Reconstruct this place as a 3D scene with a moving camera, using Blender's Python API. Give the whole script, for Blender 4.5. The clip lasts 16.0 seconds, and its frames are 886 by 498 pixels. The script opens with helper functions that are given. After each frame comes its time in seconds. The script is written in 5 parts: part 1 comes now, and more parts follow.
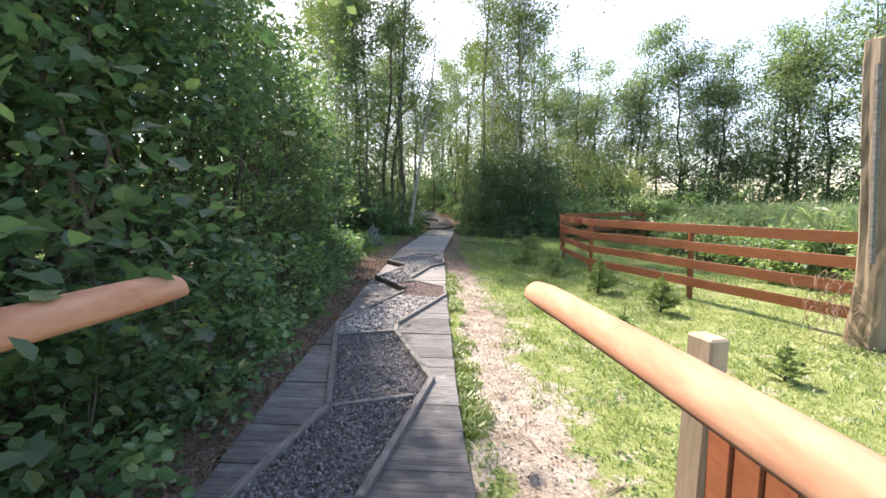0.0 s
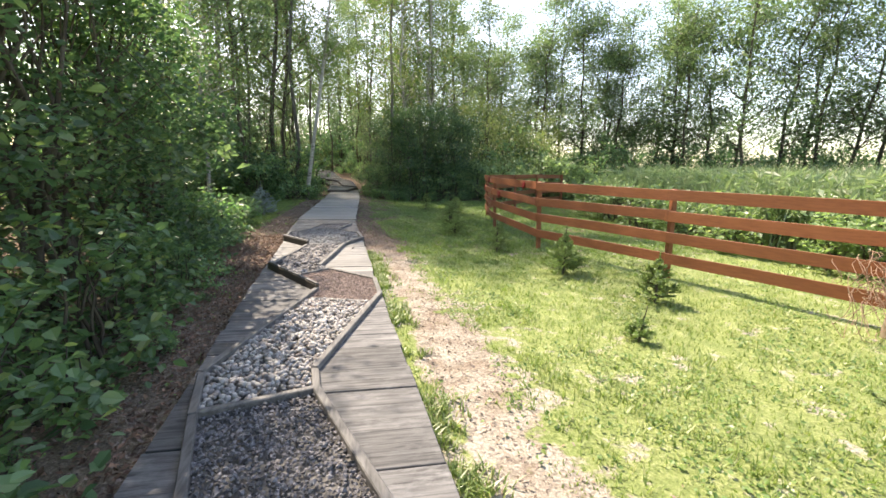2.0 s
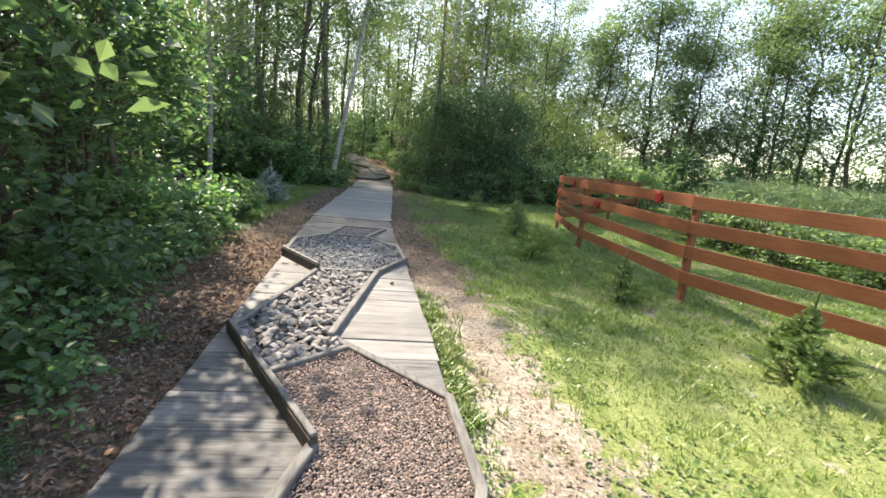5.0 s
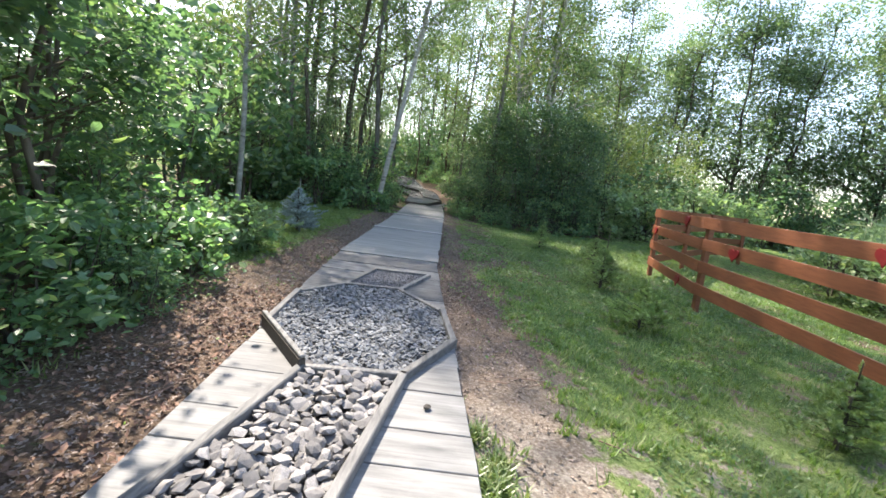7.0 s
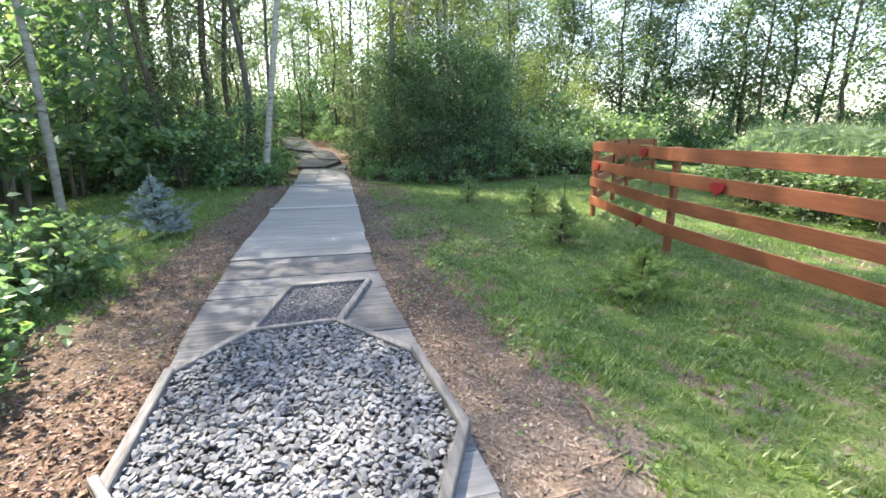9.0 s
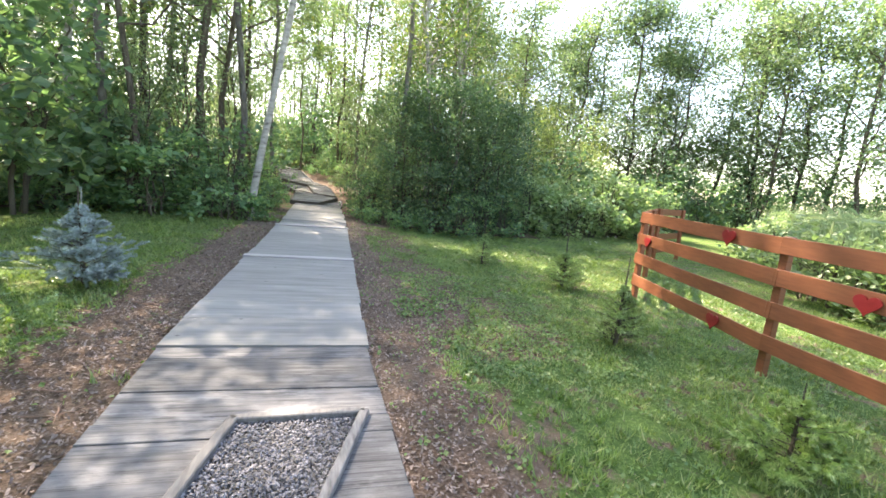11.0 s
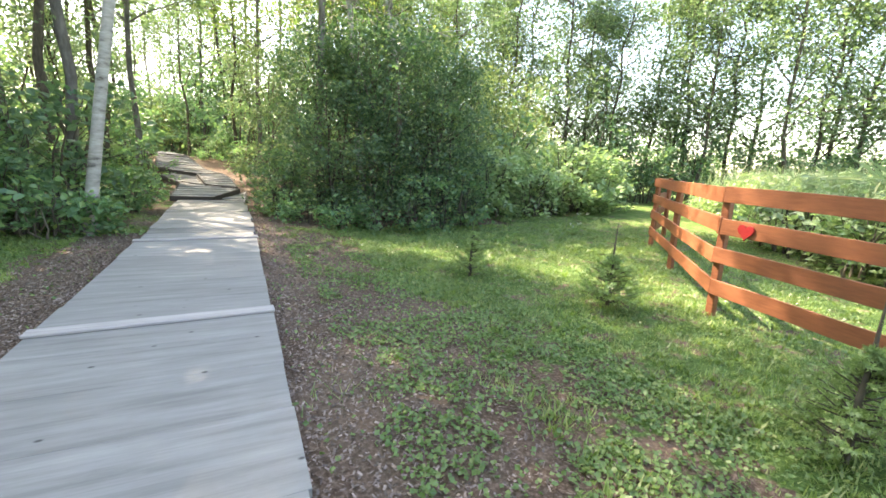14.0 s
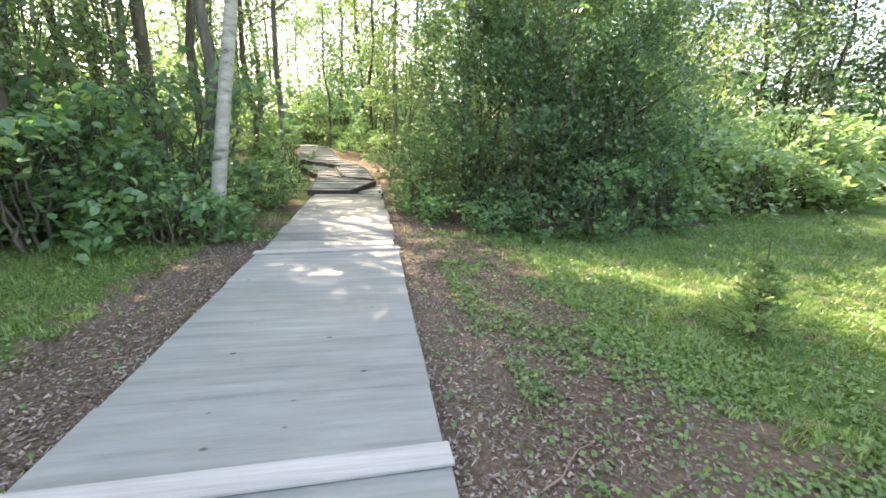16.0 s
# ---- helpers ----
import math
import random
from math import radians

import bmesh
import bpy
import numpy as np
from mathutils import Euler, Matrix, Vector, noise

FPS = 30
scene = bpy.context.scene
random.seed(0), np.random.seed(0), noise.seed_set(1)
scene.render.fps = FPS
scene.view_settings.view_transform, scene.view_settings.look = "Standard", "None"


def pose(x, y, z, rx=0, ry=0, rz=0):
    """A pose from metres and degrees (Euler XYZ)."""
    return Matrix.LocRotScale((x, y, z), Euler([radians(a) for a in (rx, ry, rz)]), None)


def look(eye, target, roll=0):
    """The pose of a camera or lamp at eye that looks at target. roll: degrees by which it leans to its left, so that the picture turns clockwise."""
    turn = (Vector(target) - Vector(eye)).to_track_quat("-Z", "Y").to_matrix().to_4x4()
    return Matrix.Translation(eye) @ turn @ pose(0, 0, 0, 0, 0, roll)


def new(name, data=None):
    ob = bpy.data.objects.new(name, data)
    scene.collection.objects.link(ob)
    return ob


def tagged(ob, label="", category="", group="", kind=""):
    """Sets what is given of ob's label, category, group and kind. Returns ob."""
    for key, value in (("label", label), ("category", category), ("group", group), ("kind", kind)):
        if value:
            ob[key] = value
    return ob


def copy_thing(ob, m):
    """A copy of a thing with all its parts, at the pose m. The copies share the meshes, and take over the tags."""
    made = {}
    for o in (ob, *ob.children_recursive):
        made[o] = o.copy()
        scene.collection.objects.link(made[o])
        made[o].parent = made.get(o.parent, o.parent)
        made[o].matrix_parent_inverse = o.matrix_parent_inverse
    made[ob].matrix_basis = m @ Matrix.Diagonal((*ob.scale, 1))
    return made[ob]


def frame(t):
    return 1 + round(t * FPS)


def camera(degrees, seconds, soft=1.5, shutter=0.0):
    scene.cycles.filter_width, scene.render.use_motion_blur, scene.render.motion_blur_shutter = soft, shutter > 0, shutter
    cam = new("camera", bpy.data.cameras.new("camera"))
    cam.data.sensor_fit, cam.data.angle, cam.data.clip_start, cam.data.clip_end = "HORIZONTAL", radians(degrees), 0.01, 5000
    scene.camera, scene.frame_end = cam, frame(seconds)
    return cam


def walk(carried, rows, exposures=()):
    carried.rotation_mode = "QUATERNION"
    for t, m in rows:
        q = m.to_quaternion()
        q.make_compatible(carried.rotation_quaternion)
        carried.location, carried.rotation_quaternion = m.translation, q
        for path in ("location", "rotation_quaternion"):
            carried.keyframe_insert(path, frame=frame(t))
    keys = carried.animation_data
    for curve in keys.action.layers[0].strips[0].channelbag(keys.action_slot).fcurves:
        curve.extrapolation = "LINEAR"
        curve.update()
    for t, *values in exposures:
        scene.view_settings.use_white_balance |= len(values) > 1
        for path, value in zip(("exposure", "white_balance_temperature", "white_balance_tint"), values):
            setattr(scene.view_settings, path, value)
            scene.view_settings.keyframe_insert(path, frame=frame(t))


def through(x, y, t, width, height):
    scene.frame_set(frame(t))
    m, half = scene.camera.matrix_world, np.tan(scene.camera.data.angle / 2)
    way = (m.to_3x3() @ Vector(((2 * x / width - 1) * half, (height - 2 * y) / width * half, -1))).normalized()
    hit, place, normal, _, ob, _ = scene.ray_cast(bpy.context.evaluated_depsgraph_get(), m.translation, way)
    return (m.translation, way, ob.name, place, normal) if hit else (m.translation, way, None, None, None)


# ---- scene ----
cam = camera(93.5, 16.0, soft=1.6)
PATH = [
    (0, (1.008, -3.938, 1.771), (0.882, -1.954, 1.559), 0.2),
    (0.5, (0.84, -3.309, 1.786), (0.789, -1.331, 1.494), -0.9),
    (1, (0.63, -2.632, 1.789), (0.672, -0.666, 1.424), 1.7),
    (1.5, (0.41, -2.082, 1.786), (0.546, -0.148, 1.295), 2.0),
    (2, (0.401, -1.373, 1.706), (0.756, 0.556, 1.316), 1.2),
    (2.5, (0.297, -0.708, 1.636), (0.615, 1.2, 1.124), 3.7),
    (3, (0.228, -0.022, 1.639), (0.519, 1.879, 1.089), 4.0),
    (3.5, (0.082, 0.656, 1.682), (0.229, 2.607, 1.264), 5.2),
    (4, (0.035, 1.214, 1.602), (0.187, 3.175, 1.236), 5.3),
    (4.2, (0.011, 1.463, 1.571), (0.163, 3.409, 1.136), 5.5),
    (6.3, (0.057, 3.816, 1.519), (0.533, 5.717, 1.123), 6.6),
    (6.5, (0.059, 4.077, 1.49), (0.368, 6.012, 1.09), 7.4),
    (7, (0.055, 4.72, 1.5), (0.067, 6.691, 1.162), 7.3),
    (7.5, (-0.062, 5.201, 1.476), (-0.085, 7.16, 1.074), 6.8),
    (8, (-0.109, 5.728, 1.502), (-0.08, 7.669, 1.021), 3.9),
    (8.5, (-0.201, 6.126, 1.507), (-0.001, 8.028, 0.925), 1.0),
    (9, (-0.312, 6.475, 1.589), (0.15, 8.344, 1.046), 0.4),
    (9.5, (-0.287, 6.904, 1.652), (0.022, 8.839, 1.252), 1.6),
    (10, (-0.276, 7.327, 1.656), (0.146, 9.242, 1.264), 3.4),
    (10.2, (-0.302, 7.46, 1.653), (0.235, 9.354, 1.3), 7.3),
    (12.3, (-0.369, 9.805, 1.562), (0.22, 11.682, 1.202), 0.7),
    (12.5, (-0.351, 10.011, 1.536), (0.293, 11.846, 1.068), -0.3),
    (13, (-0.278, 10.518, 1.56), (0.455, 12.303, 1.035), 2.7),
    (13.5, (-0.182, 10.992, 1.525), (0.578, 12.781, 1.055), 2.5),
    (14, (-0.204, 11.51, 1.497), (0.662, 13.265, 1.087), 3.3),
    (14.5, (-0.247, 12.038, 1.484), (0.392, 13.876, 1.021), 4.0),
    (15, (-0.273, 12.628, 1.43), (0.044, 14.542, 0.941), 0.8),
    (15.5, (-0.283, 13.321, 1.383), (0.19, 15.203, 0.896), 0.7),
    (16, (-0.271, 14.054, 1.369), (0.051, 15.966, 0.879), 1.2),
]
walk(cam, [(t, look(eye, target, roll)) for t, eye, target, roll in PATH], exposures=[(0.0, 1.6, 7300, 19), (1.5, 1.66, 7700, 17), (3.0, 1.63, 8000, 12), (4.0, 1.66, 7900, 12), (6.5, 1.78, 7200, 12), (7.5, 1.96, 6800, 14), (8.5, 2.2, 6950, 14), (9.5, 2.52, 7400, 15), (10.0, 2.58, 7600, 15), (12.5, 2.82, 7900, 18), (14.0, 2.86, 8100, 14), (16.0, 3.06, 8400, 13)])

# ---- sky and sun: clear, the sun ahead and to the left, high ----
SUN_DIR = Vector((-0.49, 0.87, 0.0)).normalized()
SUN_EL = radians(47)
world = bpy.data.worlds.new("sky")
scene.world = world
world.use_nodes = True
wn = world.node_tree.nodes
sky = wn.new("ShaderNodeTexSky")
sky.sky_type = "NISHITA"
sky.sun_disc = False
sky.sun_elevation = SUN_EL
sky.sun_rotation = math.atan2(SUN_DIR.x, SUN_DIR.y)
sky.air_density, sky.dust_density, sky.ozone_density = 1.0, 1.2, 1.0
wn["Background"].inputs["Strength"].default_value = 0.15
world.node_tree.links.new(sky.outputs[0], wn["Background"].inputs["Color"])
sun = new("sun", bpy.data.lights.new("sun", "SUN"))
sun.data.energy, sun.data.angle, sun.data.color = 3.7, radians(0.6), (1.0, 0.95, 0.86)
sun.matrix_world = look((SUN_DIR * math.cos(SUN_EL) + Vector((0, 0, math.sin(SUN_EL)))) * 60, (0, 8, 0))


# ---- materials ----
def shader(name):
    m = bpy.data.materials.new(name)
    m.use_nodes = True
    nt = m.node_tree
    return m, nt, nt.nodes, nt.links, nt.nodes["Principled BSDF"]


def coords(nt, scale, kind="Object", turn=0.0):
    tc = nt.nodes.new("ShaderNodeTexCoord")
    mp = nt.nodes.new("ShaderNodeMapping")
    mp.inputs["Scale"].default_value = scale
    mp.inputs["Rotation"].default_value = (0, 0, turn)
    nt.links.new(tc.outputs[kind], mp.inputs["Vector"])
    return mp.outputs["Vector"]


def noise_tex(nt, vec, scale, detail=5.0, rough=0.6):
    n = nt.nodes.new("ShaderNodeTexNoise")
    n.inputs["Scale"].default_value, n.inputs["Detail"].default_value, n.inputs["Roughness"].default_value = scale, detail, rough
    nt.links.new(vec, n.inputs["Vector"])
    return n.outputs["Fac"]


def ramp(nt, fac, stops):
    r = nt.nodes.new("ShaderNodeValToRGB")
    e = r.color_ramp.elements
    e[0].position, e[0].color = stops[0][0], (*stops[0][1], 1)
    e[1].position, e[1].color = stops[-1][0], (*stops[-1][1], 1)
    for p, c in stops[1:-1]:
        e.new(p).color = (*c, 1)
    nt.links.new(fac, r.inputs["Fac"])
    return r.outputs["Color"]


def mix(nt, fac, a, b, blend="MIX"):
    n = nt.nodes.new("ShaderNodeMix")
    n.data_type, n.blend_type = "RGBA", blend
    for s, v in ((n.inputs[0], fac), (n.inputs[6], a), (n.inputs[7], b)):
        if hasattr(v, "is_linked"):
            nt.links.new(v, s)
        else:
            s.default_value = v if isinstance(v, float) else (*v, 1)
    return n.outputs[2]


def bump(nt, height, strength, distance, bsdf):
    b = nt.nodes.new("ShaderNodeBump")
    b.inputs["Strength"].default_value, b.inputs["Distance"].default_value = strength, distance
    nt.links.new(height, b.inputs["Height"])
    nt.links.new(b.outputs["Normal"], bsdf.inputs["Normal"])


def math_node(nt, op, a, b=0.0):
    n = nt.nodes.new("ShaderNodeMath")
    n.operation = op
    for s, v in ((n.inputs[0], a), (n.inputs[1], b)):
        if hasattr(v, "is_linked"):
            nt.links.new(v, s)
        else:
            s.default_value = v
    return n.outputs[0]


def tint(nt, color, lo, hi, source="object"):
    """Vary the value of a colour from piece to piece."""
    g = nt.nodes.new("ShaderNodeObjectInfo" if source == "object" else "ShaderNodeNewGeometry")
    rnd = g.outputs["Random" if source == "object" else "Random Per Island"]
    v = nt.nodes.new("ShaderNodeMapRange")
    v.inputs["To Min"].default_value, v.inputs["To Max"].default_value = lo, hi
    nt.links.new(rnd, v.inputs["Value"])
    h = nt.nodes.new("ShaderNodeHueSaturation")
    nt.links.new(v.outputs["Result"], h.inputs["Value"])
    nt.links.new(color, h.inputs["Color"])
    return h.outputs["Color"]


def wood(name, dark, light, scale=(1.2, 26, 26), rough=0.8, knots=0.0, turn=0.0, lo=0.8, hi=1.15, relief=0.5, worn=0.0):
    m, nt, n, l, b = shader(name)
    v = coords(nt, scale, turn=turn)
    grain = noise_tex(nt, v, 1.6, 8, 0.65)
    col = ramp(nt, grain, [(0.3, dark), (0.5, [(a + c) / 2 for a, c in zip(dark, light)]), (0.72, light)])
    stain = noise_tex(nt, coords(nt, (1, 1, 1)), 1.7, 4)
    col = mix(nt, ramp(nt, stain, [(0.35, (0, 0, 0)), (0.75, (0.55, 0.55, 0.55))]), col, [c * 0.62 for c in light])
    if worn:
        streak = noise_tex(nt, coords(nt, (0.7, 55, 55)), 1.0, 4, 0.7)
        col = mix(nt, ramp(nt, streak, [(0.52, (0, 0, 0)), (0.66, (worn, worn, worn))]), col, [c * 0.4 for c in dark])
        rub = noise_tex(nt, coords(nt, (1, 2.4, 1)), 3.1, 6, 0.7)
        col = mix(nt, ramp(nt, rub, [(0.5, (0, 0, 0)), (0.72, (worn, worn, worn))]), col, [c * 1.25 for c in light])
    if knots:
        vo = nt.nodes.new("ShaderNodeTexVoronoi")
        vo.inputs["Scale"].default_value = knots
        l.new(coords(nt, (0.8, 1.3, 1)), vo.inputs["Vector"])
        spot = ramp(nt, vo.outputs["Distance"], [(0.04, (1, 1, 1)), (0.085, (0, 0, 0))])
        col = mix(nt, spot, col, [c * 0.35 for c in dark])
    l.new(tint(nt, col, lo, hi), b.inputs["Base Color"])
    b.inputs["Roughness"].default_value = rough
    bump(nt, grain, relief, 0.006, b)
    return m


def plain(name, colors, scale=8.0, rough=0.85, relief=0.4, dist=0.01, lo=0.85, hi=1.15, source="object", stretch=(1, 1, 1)):
    m, nt, n, l, b = shader(name)
    f = noise_tex(nt, coords(nt, stretch), scale, 8, 0.65)
    step = 0.4 / max(1, len(colors) - 1)
    col = ramp(nt, f, [(0.3 + i * step, c) for i, c in enumerate(colors)])
    l.new(tint(nt, col, lo, hi, source), b.inputs["Base Color"])
    b.inputs["Roughness"].default_value = rough
    bump(nt, f, relief, dist, b)
    return m


def leaf_mat(name, dark, light, odd=None, through=0.5, rough=0.42):
    m, nt, n, l, b = shader(name)
    g = n.new("ShaderNodeNewGeometry")
    stops = [(0.0, dark), (0.82, light)] + ([(0.97, odd)] if odd else [(1.0, light)])
    col = ramp(nt, g.outputs["Random Per Island"], stops)
    big = noise_tex(nt, coords(nt, (1, 1, 1)), 0.9, 3)
    col = mix(nt, ramp(nt, big, [(0.35, (0, 0, 0)), (0.7, (0.5, 0.5, 0.5))]), col, [c * 0.6 for c in light])
    col = tint(nt, col, 0.85, 1.2)
    l.new(col, b.inputs["Base Color"])
    b.inputs["Roughness"].default_value = rough
    b.inputs["Specular IOR Level"].default_value = 0.85
    t = n.new("ShaderNodeBsdfTranslucent")
    l.new(mix(nt, 1.0, col, (1.15, 1.25, 0.72), "MULTIPLY"), t.inputs["Color"])
    s = n.new("ShaderNodeMixShader")
    s.inputs["Fac"].default_value = through
    l.new(b.outputs[0], s.inputs[1])
    l.new(t.outputs[0], s.inputs[2])
    l.new(s.outputs[0], n["Material Output"].inputs["Surface"])
    return m


GREY_WOOD = wood("weathered_grey_wood", (0.038, 0.039, 0.042), (0.235, 0.235, 0.24), scale=(1.3, 14, 14), relief=0.7, lo=0.62, hi=1.15, worn=0.75)
PALE_WOOD = wood("pale_planed_wood", (0.195, 0.191, 0.182), (0.36, 0.353, 0.335), scale=(0.6, 6.5, 6.5), knots=4.2, worn=0.14, lo=0.9, hi=1.06, relief=0.15)
MID_WOOD = wood("bleached_grey_wood", (0.12, 0.12, 0.12), (0.315, 0.312, 0.308), scale=(1.0, 9, 9), lo=0.82, hi=1.1, relief=0.4, worn=0.25)
BATTEN_WOOD = wood("pale_batten_wood", (0.33, 0.30, 0.29), (0.54, 0.50, 0.48), relief=0.2)
FRAME_WOOD = wood("grey_batten_wood", (0.055, 0.054, 0.054), (0.25, 0.245, 0.24), scale=(18, 3, 18))
DARK_WOOD = wood("near_black_wood", (0.025, 0.02, 0.018), (0.10, 0.085, 0.07))
RED_STAIN = wood("red_brown_stain", (0.20, 0.062, 0.026), (0.34, 0.118, 0.05), scale=(3, 3, 22), rough=0.62, lo=0.88, hi=1.1, relief=0.25)
LOG_STAIN = wood("orange_stained_log", (0.40, 0.15, 0.075), (0.68, 0.38, 0.25), scale=(8, 1.5, 8), rough=0.8, lo=0.98, hi=1.02, relief=0.3)
POST_WOOD = wood("raw_timber", (0.25, 0.19, 0.13), (0.50, 0.40, 0.29), scale=(14, 14, 1.2))
OLD_LOG = wood("old_split_log", (0.12, 0.085, 0.055), (0.42, 0.34, 0.25), scale=(9, 9, 0.8), relief=0.9)
RED_PAINT = plain("red_paint", [(0.24, 0.010, 0.012), (0.33, 0.02, 0.02)], 14, 0.5, 0.1)
BARK = plain("brown_bark", [(0.035, 0.028, 0.02), (0.09, 0.075, 0.055), (0.16, 0.14, 0.11)], 9, 0.95, 0.9, 0.02, stretch=(1, 1, 0.25))
GREY_BARK = plain("grey_bark", [(0.055, 0.05, 0.042), (0.12, 0.11, 0.095), (0.2, 0.185, 0.165)], 8, 0.9, 0.8, 0.02, stretch=(1, 1, 0.35))
BIRCH_BARK = plain("birch_bark", [(0.05, 0.043, 0.036), (0.26, 0.245, 0.215), (0.34, 0.325, 0.295), (0.44, 0.42, 0.385)], 7, 0.75, 0.4, 0.01, stretch=(0.5, 0.5, 1.6))
TWIG = plain("dry_twig", [(0.22, 0.13, 0.09), (0.36, 0.24, 0.18)], 12)
GRAVEL = plain("dark_gravel", [(0.085, 0.083, 0.09), (0.205, 0.2, 0.21)], 60, 0.85, 0.4, 0.002, 0.5, 1.7, "island")
PEBBLE = plain("pale_pebble", [(0.27, 0.225, 0.205), (0.36, 0.35, 0.345), (0.52, 0.505, 0.485)], 9, 0.7, 0.2, 0.002, 0.5, 1.3)
PEBBLE_REST = plain("pale_pebble_bed", [(0.27, 0.225, 0.205), (0.36, 0.35, 0.345), (0.52, 0.505, 0.485)], 9, 0.7, 0.2, 0.002, 0.5, 1.3, "island")
COBBLE = plain("split_stone", [(0.14, 0.132, 0.132), (0.34, 0.325, 0.318)], 14, 0.85, 0.5, 0.004, 0.55, 1.3)
COBBLE_REST = plain("split_stone_bed", [(0.14, 0.132, 0.132), (0.34, 0.325, 0.318)], 14, 0.85, 0.5, 0.004, 0.55, 1.3, "island")
CRUSHED = plain("crushed_stone", [(0.11, 0.118, 0.13), (0.25, 0.26, 0.275)], 18, 0.8, 0.4, 0.003, 0.55, 1.3)
CRUSHED_REST = plain("crushed_stone_bed", [(0.11, 0.118, 0.13), (0.25, 0.26, 0.275)], 18, 0.8, 0.4, 0.003, 0.55, 1.3, "island")
BROWN_CHIP = plain("brown_chippings", [(0.15, 0.108, 0.095), (0.32, 0.25, 0.225)], 50, 0.9, 0.4, 0.002, 0.5, 1.6, "island")
CHIP = plain("bark_chip", [(0.135, 0.098, 0.082), (0.36, 0.288, 0.245)], 30, 0.9, 0.3, 0.003, 0.45, 1.45, "island")
LITTER = plain("dry_leaf", [(0.17, 0.12, 0.085), (0.36, 0.28, 0.21)], 20, 0.85, 0.3, 0.003, 0.35, 1.25, "island")
RUST_LITTER = plain("rust_leaf", [(0.14, 0.075, 0.05), (0.34, 0.21, 0.15)], 16, 0.85, 0.3, 0.003, 0.4, 1.35, "island")
BED = plain("stone_dust", [(0.10, 0.098, 0.095), (0.18, 0.175, 0.17)], 40, 0.95, 0.5, 0.004)

HEDGE_LEAF = leaf_mat("hedge_leaf", (0.056, 0.128, 0.076), (0.145, 0.25, 0.14), (0.24, 0.33, 0.14), 0.6)
TREE_LEAF = leaf_mat("alder_leaf", (0.085, 0.145, 0.085), (0.185, 0.265, 0.155), (0.27, 0.33, 0.19), 0.56)
BIRCH_LEAF = leaf_mat("birch_leaf", (0.08, 0.145, 0.05), (0.16, 0.24, 0.085), (0.30, 0.27, 0.10))
WILLOW_LEAF = leaf_mat("willow_leaf", (0.14, 0.20, 0.07), (0.25, 0.32, 0.12), (0.34, 0.36, 0.15))
DARK_LEAF = leaf_mat("dark_shrub_leaf", (0.05, 0.115, 0.066), (0.14, 0.24, 0.125), (0.26, 0.35, 0.15), 0.5)
SHRUB_LEAF = leaf_mat("undergrowth_leaf", (0.095, 0.20, 0.11), (0.21, 0.36, 0.18), (0.35, 0.44, 0.18), 0.55)
HERB_LEAF = leaf_mat("herb_leaf", (0.18, 0.28, 0.14), (0.33, 0.44, 0.23), (0.45, 0.50, 0.30))
# distance haze is put into this pale, greyish leaf colour
HAZY_LEAF = leaf_mat("hazy_far_wood_leaf", (0.12, 0.18, 0.10), (0.22, 0.29, 0.17), (0.30, 0.33, 0.20))
YOUNG_LEAF = leaf_mat("young_tree_leaf", (0.10, 0.165, 0.10), (0.205, 0.29, 0.165), (0.30, 0.36, 0.19), 0.5)
WOOD_LEAF = leaf_mat("wood_shrub_leaf", (0.07, 0.15, 0.09), (0.165, 0.28, 0.155), (0.27, 0.36, 0.17), 0.52)
NEEDLE = leaf_mat("spruce_needle", (0.17, 0.265, 0.10), (0.32, 0.43, 0.19), (0.42, 0.50, 0.26), 0.5)
BLUE_NEEDLE = leaf_mat("blue_spruce_needle", (0.19, 0.27, 0.28), (0.34, 0.43, 0.45), None, 0.15)
SOFT_NEEDLE = leaf_mat("soft_conifer_needle", (0.15, 0.26, 0.15), (0.27, 0.40, 0.25), (0.33, 0.44, 0.28), 0.45)
GRASS = leaf_mat("grass_blade", (0.125, 0.205, 0.06), (0.25, 0.335, 0.12), (0.40, 0.40, 0.18), 0.4)
# lighter, yellower copy of GRASS: sunlight put into the blade colour
SUNLIT_GRASS = leaf_mat("sunlit_grass_blade", (0.17, 0.265, 0.055), (0.29, 0.38, 0.11), (0.50, 0.48, 0.25), 0.4)
TUFT = leaf_mat("tuft_blade", (0.13, 0.235, 0.05), (0.27, 0.39, 0.11), (0.42, 0.45, 0.2), 0.45)
CLOVER = leaf_mat("clover_leaf", (0.11, 0.21, 0.055), (0.20, 0.33, 0.09), (0.32, 0.40, 0.14), 0.4)
REED = leaf_mat("reed_blade", (0.20, 0.30, 0.17), (0.36, 0.46, 0.29), (0.50, 0.54, 0.40), 0.5)



